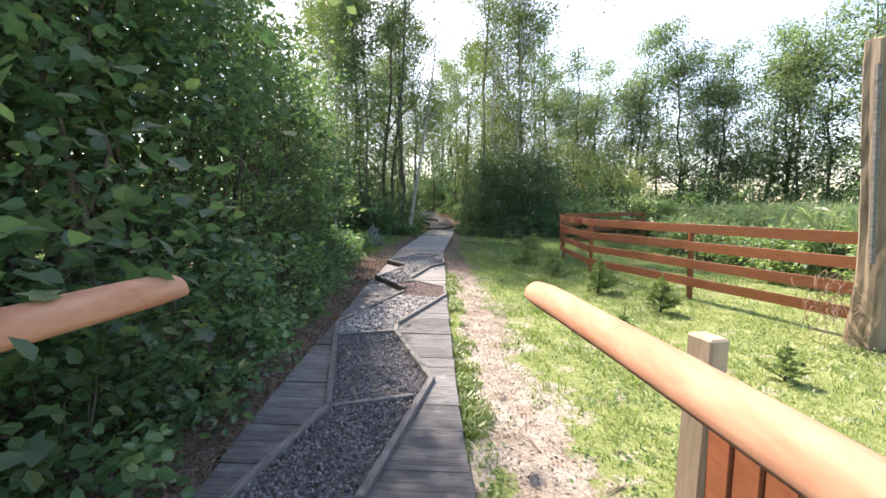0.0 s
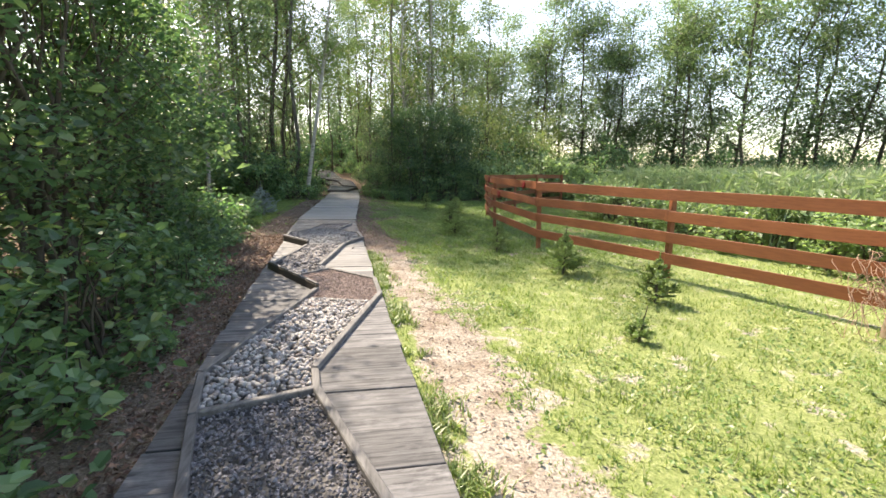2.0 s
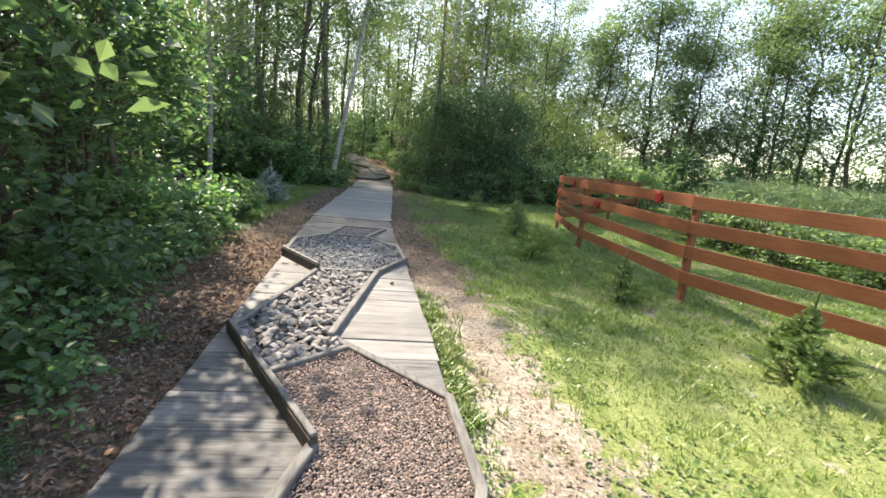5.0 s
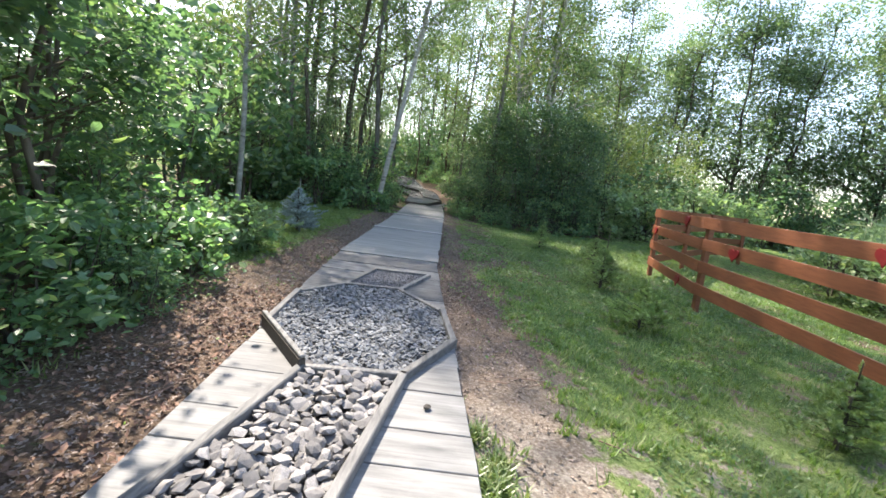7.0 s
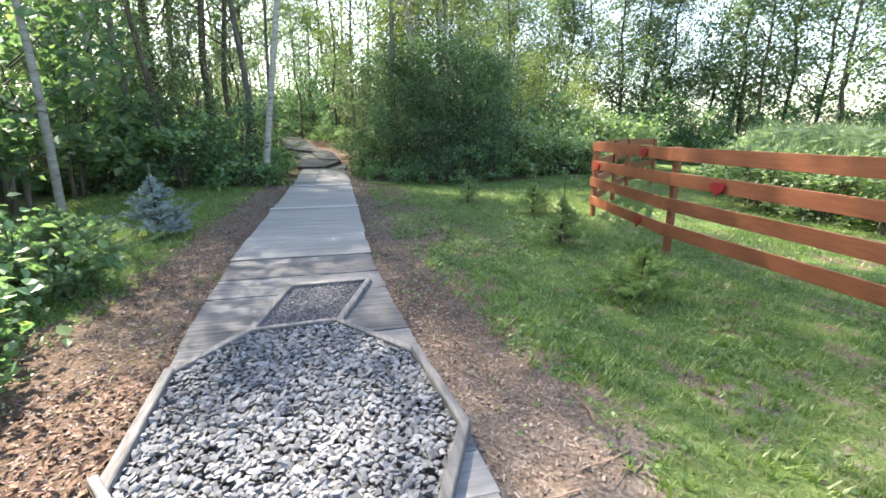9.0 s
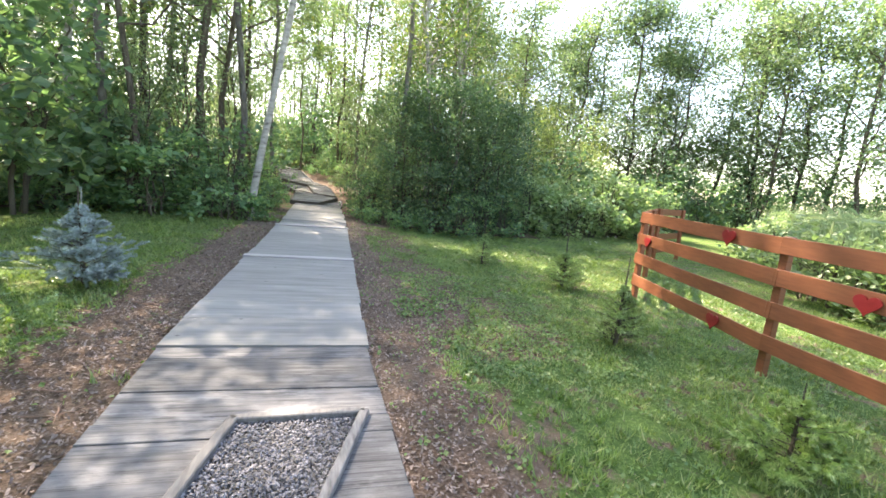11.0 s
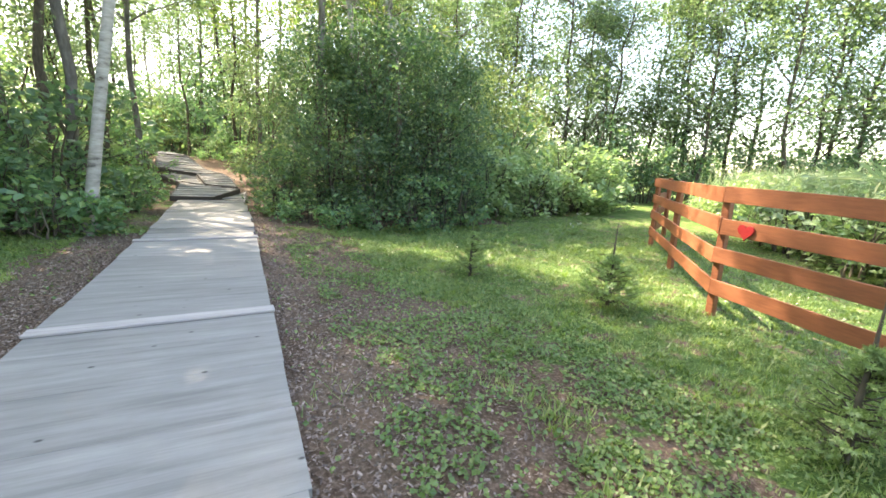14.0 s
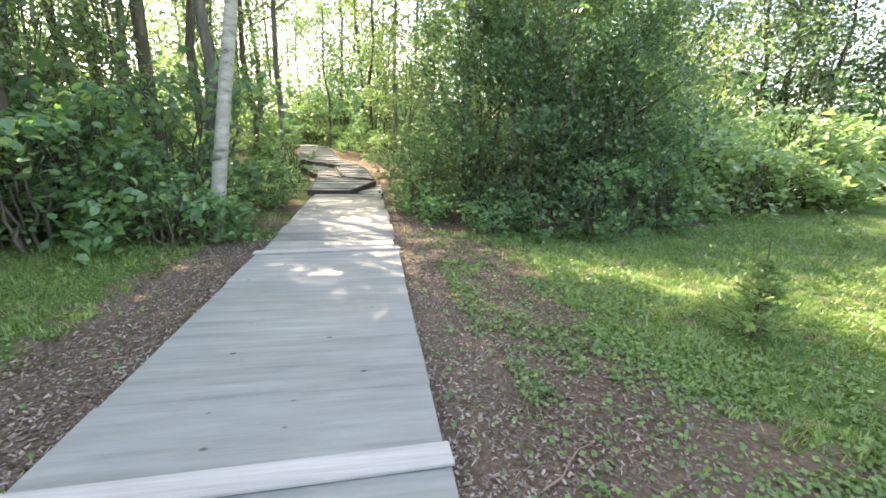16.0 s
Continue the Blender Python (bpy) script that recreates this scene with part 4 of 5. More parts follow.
def forest():
    rng = random.Random(77)
    # alders behind the reeds
    for i in range(40):
        k = i / 39
        x = 10 + 30 * k + rng.uniform(-1.2, 1.2)
        y = 43 - 33 * k ** 1.25 + rng.uniform(-2.5, 3.5)
        ALDERS[i % 3].at(x, y, rng.uniform(0, 360), rng.uniform(0.85, 1.12), rng.uniform(-4, 4))
    # the wood ahead and to the left
    spots = [(-6.4, 24.5), (-7.6, 27.2), (-4.4, 25.6), (-4.6, 31), (-3.4, 29.5), (-8.8, 30), (-6.6, 34), (-10.5, 26), (-5.8, 37), (-0.3, 35.5), (0.7, 33.4), (-1.0, 42), (-10.5, 40), (1.8, 38), (-9.6, 47), (-3.0, 43), (-2.3, 44.5), (0.5, 48), (-3, 56), (-14.5, 36), (-9, 54.5), (-4.6, 51.5), (-6.6, 56), (-2.2, 49), (-8.2, 60)]
    for i, (x, y) in enumerate(spots):
        FOREST[i % 3].at(x, y, rng.uniform(0, 360), rng.uniform(0.85, 1.15), rng.uniform(-3, 3))
    # right of the path, behind the dark shrub
    for i, (x, y) in enumerate([(2.6, 27.5), (4.8, 28.5), (6.5, 31.5), (3.4, 32.5), (8.2, 35.5), (5.4, 38), (3.2, 43), (8.5, 43), (9.8, 31.5), (11.5, 38)]):
        (FOREST[(i + 1) % 3] if i % 3 else BIRCHES[i % 2]).at(x, y, rng.uniform(0, 360), rng.uniform(0.75, 1.05), rng.uniform(-3, 3))
    # left of the lawn
    for i, (x, y) in enumerate([(-12, 18.8), (-8.5, -2), (-15.5, 8), (-14.5, 25)]):
        FOREST[(i + 2) % 3].at(x, y, rng.uniform(0, 360), rng.uniform(0.85, 1.05), rng.uniform(-3, 3))
    BIRCHES[0].at(-7.0, 21.8, 30, 1.0)
    # added to shade the walk and the mulch
    FOREST[0].at(-5.6, 21.3, 140, 0.95)
    FOREST[2].at(-4.7, 23.7, 210, 1.05)
    FOREST[0].at(-8.3, 25.6, 300, 1.1)
    # added to keep the sun off the hedge near the start
    ALDERS[0].at(-4.9, 2.4, 100, 0.85, 0, "dense tree added behind the hedge for shade")
    BIRCHES[0].at(4.4, 25.4, 110, 1.15)
    BIRCHES[1].at(3.3, 27.6, 20, 1.2)
    # broad crowns behind the hedge, some added to shade it and the planks
    for i, (x, y, k) in enumerate([(-5.4, 3.6, 0.85), (-6.6, 7.4, 0.95), (-5.6, -0.6, 0.7), (-5.5, 15.8, 0.72), (-4.9, 5.6, 0.75)]):
        BIRCHES[i % 2].at(x, y, rng.uniform(0, 360), k, 0, "leafy young birch rising behind the hedge")
    BIRCHES[1].at(2.9, 23.2, 200, 0.95, 3, "white-barked birch standing in a dark shrub")
    # high crowns that shade the lawn
    for i, (x, y) in enumerate([(-3.45, 22.9), (-6.4, 21.6), (-6.6, 27.4), (1.9, 23.9), (4.6, 26.2), (-7.6, 24.2)]):
        TALL[i % 2].at(x, y, rng.uniform(0, 360), rng.uniform(1.02, 1.14))
    # behind the start
    for i, (x, y) in enumerate([(3, -16), (15, -10), (24, 2)]):
        ALDERS[i % 3].at(x, y, rng.uniform(0, 360), 1.0)


forest()


def leaning_birch():
    rng = np.random.default_rng(3)
    ob = thing("birch_tree", "slim leaning pale-barked birch beside the boardwalk", "tree", pose(-2.58, 20.5, height(-2.58, 20.5)), "birches")
    w = Wood()
    spine = np.array([(0, 0, -0.2), (0.12, 0, 0.8), (0.3, 0.05, 2.0), (0.62, 0.1, 4.0), (0.95, 0.15, 6.0), (1.3, 0.2, 8.5), (1.6, 0.2, 11.0)])
    w.tube(spine, [0.12, 0.10, 0.09, 0.082, 0.075, 0.055, 0.02], 12)
    P = []
    for i in range(16):
        z = rng.uniform(5.5, 10.8)
        b = np.array([np.interp(z, spine[:, 2], spine[:, 0]), np.interp(z, spine[:, 2], spine[:, 1]), z])
        a = rng.uniform(0, 6.28)
        t = b + [math.cos(a) * rng.uniform(0.6, 1.7), math.sin(a) * rng.uniform(0.6, 1.7), rng.uniform(0.2, 1.1)]
        w.tube(bent(rng, b, t, -0.1, 0.1, 5), np.linspace(0.03, 0.006, 5), 5)
        for q in (0.6, 0.8, 1.0):
            P.append(b + (t - b) * q + rng.normal(size=(150, 3)) * 0.38)
    t = new("trunk", w.mesh("trunk", BIRCH_BARK))
    t.parent = ob
    V, F = leaves(rng, np.concatenate(P), 0.075, 0.4)
    arr_part("crown", V, [F], BIRCH_LEAF, ob)


leaning_birch()


def shrub_arrays(seed, h, r, n, size, lobed=0.0, stems=9, shell=0.55, flat=0.35, low=0.0, ovate=False):
    """Stems and leaves of a shrub with an uneven outline and gaps."""
    rng = np.random.default_rng(seed)
    w = Wood()
    P = []
    clumps = max(18, int(n / 130))
    for i in range(stems):
        a = rng.uniform(0, 6.28)
        tip = np.array([math.cos(a) * r * rng.uniform(0.2, 0.7), math.sin(a) * r * rng.uniform(0.2, 0.7), h * rng.uniform(0.6, 0.98)])
        w.tube(bent(rng, (math.cos(a) * r * 0.15, math.sin(a) * r * 0.15, -0.1), tip, 0, 0.12, 6), np.linspace(0.03, 0.006, 6) * (0.5 + h * 0.2), 5)
    for i in range(clumps):
        a = rng.uniform(0, 6.28)
        k = rng.uniform(low, 1)
        rad = r * (0.55 + 0.6 * math.sin(math.pi * min(1, 0.25 + 0.72 * k))) * rng.uniform(shell, 1.08)
        c = np.array([math.cos(a) * rad, math.sin(a) * rad, h * k * rng.uniform(0.9, 1.06)])
        s = r * rng.uniform(0.12, 0.26)
        P.append(c + rng.normal(size=(int(n / clumps * rng.uniform(0.5, 1.5)), 3)) * [s, s, s * 0.75])
        w.tube(bent(rng, c * [0.3, 0.3, 0.75], c, 0, 0.1, 3), np.linspace(0.012, 0.003, 3) * (0.6 + 0.15 * h), 3)
    P = np.concatenate(P)
    P = P[P[:, 2] > 0.02]
    cut = int(len(P) * lobed)
    rng.shuffle(P)
    V, F = leaves(rng, P[cut:], size, flat, False, 0.72, ovate=ovate)
    if cut:
        V2, F2 = leaves(rng, P[:cut], size * 1.25, flat, True)
        V, F = np.concatenate([V, V2]), np.concatenate([F, F2 + len(V)])
    return w, V, F


class Shrub(Kind):
    def __init__(self, name, label, leaf, group, **shape):
        w, V, F = shrub_arrays(**shape)
        self.ob = thing(name, label, "shrub", pose(0, 0, 0), group)
        t = new("branchwork", w.mesh("branchwork", BARK))
        t.parent = self.ob
        arr_part("foliage", V, [F], leaf, self.ob)
        self.used = False


HEDGE = [Shrub("hedge_shrub", "dense tall broad-leaved shrub overhanging the boardwalk", HEDGE_LEAF, "hedge shrubs", seed=100 + i, h=4.6 + 0.5 * i, r=1.35, n=7400, size=0.086, lobed=0.1, stems=10, flat=0.8, ovate=True) for i in range(3)]
LOW = [Shrub("undergrowth_shrub", "low leafy green undergrowth shrub", SHRUB_LEAF, "undergrowth", seed=120 + i, h=0.75 + 0.35 * i, r=0.6, n=640, size=0.102, stems=5, flat=0.8, ovate=True) for i in range(3)]
MID = [Shrub("wood_shrub", "leafy shrub of the woodland edge", WOOD_LEAF, "woodland shrubs", seed=140 + i, h=2.2 + 0.7 * i, r=1.1, n=820, size=0.16, stems=4) for i in range(3)]
DARK = [Shrub("dark_shrub", "large dark green shrub beside the lawn", DARK_LEAF, "dark shrubs", seed=160 + i, h=4.7 + 0.6 * i, r=1.6, n=10500, size=0.094, stems=7, shell=0.35) for i in range(2)]
WILLOW = [Shrub("willow_shrub", "tall light yellow-green willow shrub", WILLOW_LEAF, "willows", seed=180 + i, h=6.0, r=1.9, n=5200, size=0.115, stems=7) for i in range(2)]
YOUNG = [Shrub("young_tree", "slender young tree with airy fine foliage in the wood", YOUNG_LEAF, "young trees of the wood", seed=220 + i, h=5.5 + 1.2 * i, r=1.25, n=4300, size=0.10, stems=3, shell=0.2, low=0.12) for i in range(2)]
HERB = [Shrub("herb_clump", "tall pale sunlit herbs along the reeds", HERB_LEAF, "herbs", seed=200 + i, h=1.0 + 0.3 * i, r=0.6, n=750, size=0.10, stems=6, flat=0.7) for i in range(2)]


def shrubs():
    rng = random.Random(31)
    # hedge along the left of the walk
    for y, x, s in [(-6.5, -2.4, 1.05), (-5.0, -2.5, 1.1), (-3.6, -2.35, 1.1), (-2.2, -2.65, 1.15), (-0.8, -2.8, 1.12), (0.7, -3.05, 1.05), (2.2, -3.2, 1.0), (3.7, -3.3, 1.0), (5.2, -3.5, 1.0), (6.7, -3.9, 1.0), (8.1, -4.1, 1.06), (9.2, -4.5, 1.0), (10.5, -5.1, 0.66), (-1.4, -3.7, 1.25), (0.0, -3.9, 1.2)]:
        HEDGE[rng.randrange(3)].at(x + rng.uniform(-0.12, 0.12), y, rng.uniform(0, 360), s * rng.uniform(0.94, 1.05))
    for y, x, s in [(-4.2, -4.6, 1.9), (-1.4, -5.0, 2.0), (1.5, -5.3, 1.9), (4.4, -5.9, 1.4), (7.3, -6.4, 1.2), (11.4, -6.6, 0.9), (-6.8, -5, 1.9), (3, -8, 2), (8, -10, 1.2)]:
        MID[rng.randrange(3)].at(x, y, rng.uniform(0, 360), s)
    # low growth at the hedge's foot
    y = -4.0
    while y < 10.2:
        x = float(np.interp(y, [-4, 0, 2, 5, 7, 10.2], [-1.35, -1.45, -1.95, -2.1, -2.75, -3.1]))
        LOW[rng.randrange(3)].at(x + rng.uniform(-0.25, 0.1), y, rng.uniform(0, 360), rng.uniform(0.55, 1.0))
        y += rng.uniform(0.5, 0.85)
    for i in range(26):
        y = rng.uniform(5.5, 11.8)
        x = centre(y) - HALF - rng.uniform(0.9, 2.4)
        LOW[rng.randrange(3)].at(x, y, rng.uniform(0, 360), rng.uniform(0.22, 0.45), 0, "small low green herb beside bark mulch")
    for i in range(14):
        y = rng.uniform(-3.5, 5.5)
        LOW[rng.randrange(2)].at(centre(y) - HALF - rng.uniform(0.25, 0.8), y, rng.uniform(0, 360), rng.uniform(0.12, 0.26), 0, "small green sprig in the leaf litter")
    # far side of the left lawn
    for i in range(20):
        k = i / 19
        x, y = -2.75 - 6 * k, 20.8 + rng.uniform(-0.6, 0.9) - 0.8 * k
        LOW[rng.randrange(3)].at(x, y, rng.uniform(0, 360), rng.uniform(0.9, 1.5))
        if i % 2:
            MID[rng.randrange(3)].at(x - 0.3, y + rng.uniform(1.2, 2.6), rng.uniform(0, 360), rng.uniform(0.8, 1.15))
    for x, y in [(-7.0, 19), (-6.8, 16.8), (-6.9, 14.6), (-6.4, 12.6), (-8.2, 18), (-8.4, 15), (-8, 22.5)]:
        MID[rng.randrange(3)].at(x, y, rng.uniform(0, 360), rng.uniform(1.5, 2.0))
    # wood floor, both sides of the far walk
    for i in range(80):
        y = rng.uniform(24.5, 58)
        s = rng.choice((-1, 1))
        x = centre(y) + s * (rng.uniform(2.1, 11) + 0.02 * (y - 24))
        MID[rng.randrange(3)].at(x, y, rng.uniform(0, 360), rng.uniform(0.7, 1.2))
    for i in range(26):
        y = rng.uniform(22.5, 40)
        s = rng.choice((-1, 1))
        LOW[rng.randrange(3)].at(centre(y) + s * rng.uniform(1.5, 2.4), y, rng.uniform(0, 360), rng.uniform(0.7, 1.2))
    for i in range(46):
        y = rng.uniform(30, 66)
        x = rng.uniform(-26, 10)
        if abs(x - centre(y)) < 2.6:
            continue
        MID[rng.randrange(3)].at(x, y, rng.uniform(0, 360), rng.uniform(1.3, 2.2))
    for x, y in [(-9.5, 53), (-8.2, 52.2), (-7, 52), (-6, 52.5), (-5, 50.6), (-4.2, 49.5), (-3.4, 47.6), (-2.6, 46), (-2, 44.2), (-5.5, 54), (-7.5, 55), (-4, 52.5), (-10.5, 55)]:
        MID[rng.randrange(3)].at(x, y, rng.uniform(0, 360), rng.uniform(1.2, 1.9))
    for i in range(12):
        MID[rng.randrange(3)].at(-3 + i * 0.9, 60 + rng.uniform(-2, 3), rng.uniform(0, 360), rng.uniform(1.6, 2.6))
    # airy young growth between the trunks
    for x, y, k in [(-5.0, 23.2, 0.9), (-6.8, 23.8, 1.0), (-8.6, 22.6, 1.05), (-10.4, 24.5, 1.1), (-12.2, 22.0, 1.0), (-4.4, 26.5, 1.0), (-7.4, 27.5, 1.1), (-10.8, 29, 1.2), (-13.5, 27, 1.2), (-6.0, 31, 1.1), (0.9, 29.5, 0.9), (2.2, 31, 1.0), (0.4, 35, 1.1), (-8.6, 19.6, 0.85), (-9.8, 16.2, 0.95), (-5.6, 35.5, 1.0), (-7.4, 20.9, 0.8), (-5.7, 22.2, 0.8), (-9.6, 21.2, 0.95)]:
        YOUNG[rng.randrange(2)].at(x, y, rng.uniform(0, 360), k)
    for x, y, k in [(-4.6, 48, 0.6), (-6.4, 50.5, 0.7), (-2.2, 51, 0.7)]:
        WILLOW[rng.randrange(2)].at(x, y, rng.uniform(0, 360), k, 0, "sunlit yellow-green shrub at the end of the walk")
    # leafy growth filling the hedge's far end
    for i in range(9):
        LOW[rng.randrange(3)].at(-3.3 - rng.uniform(0, 1.6), rng.uniform(8.2, 12.2), rng.uniform(0, 360), rng.uniform(0.8, 1.3))
    # dark cluster right of the walk
    for x, y, s in [(1.9, 23.0, 0.9), (3.3, 22.6, 1.05), (4.9, 23.0, 1.0), (2.6, 24.8, 1.1), (4.3, 25.2, 1.15), (6.2, 24.6, 0.95)]:
        DARK[rng.randrange(2)].at(x, y, rng.uniform(0, 360), s)
    for x, y in [(1.2, 21.9), (1.9, 21.3), (2.7, 21.0), (3.5, 20.9), (4.3, 21.1), (5.2, 21.5), (6.0, 22.2), (0.9, 23.6), (0.75, 25.2)]:
        LOW[rng.randrange(3)].at(x, y, rng.uniform(0, 360), rng.uniform(0.8, 1.15))
    for i in range(16):
        HERB[i % 2].at(6.6 + i * 0.55 + rng.uniform(-0.3, 0.3), 23.6 + 0.1 * i + rng.uniform(-0.7, 0.7), rng.uniform(0, 360), rng.uniform(1.5, 2.4), 0, "tall leafy pale green herbs at the lawn's end")
    for i in range(20):
        y = 11 + i * 0.65
        HERB[i % 2].at((10.0 if y < 14 else y - 4.8) + rng.uniform(-0.6, 0.5), y, rng.uniform(0, 360), rng.uniform(0.9, 1.6), 0, "leafy green herbs at the edge of the reeds")
    for i in range(13):
        HERB[i % 2].at(9.6 + rng.uniform(-0.5, 0.7), 2.6 + i * 0.68, rng.uniform(0, 360), rng.uniform(0.9, 1.4), 0, "leafy green herbs at the edge of the reeds")
    # lighter willows behind, towards the reeds
    for x, y, s in [(8.2, 27.5, 1.0), (10.2, 29.5, 1.1), (12.5, 31, 1.15), (7.2, 29.8, 1.15), (15, 33, 1.0)]:
        WILLOW[rng.randrange(2)].at(x, y, rng.uniform(0, 360), s)
    for i in range(34):
        k = i / 33
        x, y = 8.5 + 25 * k + rng.uniform(-0.8, 0.8), 28.5 + 4.5 * math.sin(k * 3) - 14 * k * k + rng.uniform(-1.2, 1.2)
        MID[rng.randrange(3)].at(x, y, rng.uniform(0, 360), rng.uniform(1.0, 1.55))
    for i in range(26):
        k = i / 25
        MID[rng.randrange(3)].at(13 + 31 * k + rng.uniform(-1, 1), 47 - 34 * k ** 1.25 + rng.uniform(-1.5, 1.5), rng.uniform(0, 360), rng.uniform(1.2, 1.8))


shrubs()
for kind in ALDERS + FOREST + BIRCHES + TALL + HEDGE + LOW + MID + DARK + WILLOW + YOUNG + HERB:
    if not kind.used:
        for ob in (*kind.ob.children, kind.ob):
            bpy.data.objects.remove(ob)


def far_woods():
    """The edge of the wood in the distance, all round."""
    rng = np.random.default_rng(12)
    line = np.array([(-34, -20), (-32, 8), (-30, 30), (-22, 56), (-4, 76), (16, 70), (34, 60), (54, 38), (60, 12), (52, -16)], float)
    w = Wood()
    P = []
    at = np.linspace(0, len(line) - 1.001, 150)
    for k in at:
        i = int(k)
        c = line[i] + (line[i + 1] - line[i]) * (k - i) + rng.normal(size=2) * 2.5
        h = rng.uniform(10, 17) if c[0] < 14 else rng.uniform(4, 7)
        top = np.array([c[0] + rng.normal() * 0.5, c[1] + rng.normal() * 0.5, h])
        w.tube(bent(rng, (c[0], c[1], -0.3), top, 0, 0.03, 5), np.linspace(0.16, 0.03, 5), 5)
        for q in range(22 if c[0] < 14 else 8):
            z = h * rng.uniform(0.04, 1.0)
            r = 1.9 * math.sin(math.pi * min(0.95, 0.2 + 0.75 * z / h))
            o = np.array([c[0] + rng.normal() * r, c[1] + rng.normal() * r, z])
            P.append(o + np.clip(rng.normal(size=(34, 3)), -1.6, 1.6) * [0.8, 0.8, 0.6])
    P = np.concatenate(P)
    V, F = leaves(rng, P[P[:, 2] > 0], 0.36, 0.4)
    ob = arr_part("far_woods", V, [F], HAZY_LEAF)
    tagged(ob, "distant edge of a leafy deciduous wood", "far woods", kind="stuff")
    t = new("trunks", w.mesh("trunks", GREY_BARK))
    t.parent = ob
    tagged(t, kind="stuff")


far_woods()

# ---- reeds, grass, mulch ----
def blades(rng, P, h, width, spread, bends=2):
    n = len(P)
    a = rng.uniform(0, 6.28, n)
    D = np.stack([np.cos(a), np.sin(a), np.zeros(n)], 1)
    S = np.stack([-np.sin(a), np.cos(a), np.zeros(n)], 1)
    H = (h * rng.uniform(0.6, 1.2, n))[:, None]
    L = (spread * rng.uniform(0.2, 1.3, n))[:, None] * H
    Z = np.array([[0, 0, 1.0]])
    w = width * rng.uniform(0.7, 1.3, n)[:, None]
    if bends == 1:
        V = np.stack([P - S * w, P + S * w, P + Z * H + D * L], 1)
        return V.reshape(-1, 3), [np.arange(n * 3).reshape(-1, 3)]
    mid = P + Z * H * 0.62 + D * L * 0.3
    V = np.stack([P - S * w, P + S * w, mid + S * w * 0.8, mid - S * w * 0.8, P + Z * H + D * L], 1)
    b = np.arange(n)[:, None] * 5
    return V.reshape(-1, 3), [b + [0, 1, 2, 3], b + [3, 2, 4]]


def ground_at(P):
    return np.array([height(x, y) for x, y in P])


def reeds():
    rng = np.random.default_rng(9)
    P = []
    for i in range(11500):
        x, y = rng.uniform(9, 34), rng.uniform(-2, 32)
        if y > 31 - 0.55 * (x - 9) or (y > 13 and x < y - 4.5):
            continue
        if x < 10.2 + 0.9 * math.sin(y * 0.7):
            continue
        P += [(x + rng.normal() * 0.12, y + rng.normal() * 0.12) for q in range(5)]
    P = np.array(P)
    Q = np.column_stack([P, ground_at(P)])
    V, G = blades(rng, Q, 1.95, 0.016, 0.28)
    # drooping leaves on the stalks, most of them on the near side
    L = np.repeat(Q[Q[:, 0] < 17], 2, 0)
    L = L + np.column_stack([rng.normal(size=(len(L), 2)) * 0.12, rng.uniform(0.5, 1.9, len(L))])
    V2, F2 = leaves(rng, L, 0.42, 0.5, False, 0.11, 0.6)
    V, G = np.concatenate([V, V2]), G + [F2 + len(V)]
    ob = arr_part("reeds", V, G, REED)
    tagged(ob, "tall pale green reeds behind the fence", "reeds", kind="stuff")


reeds()


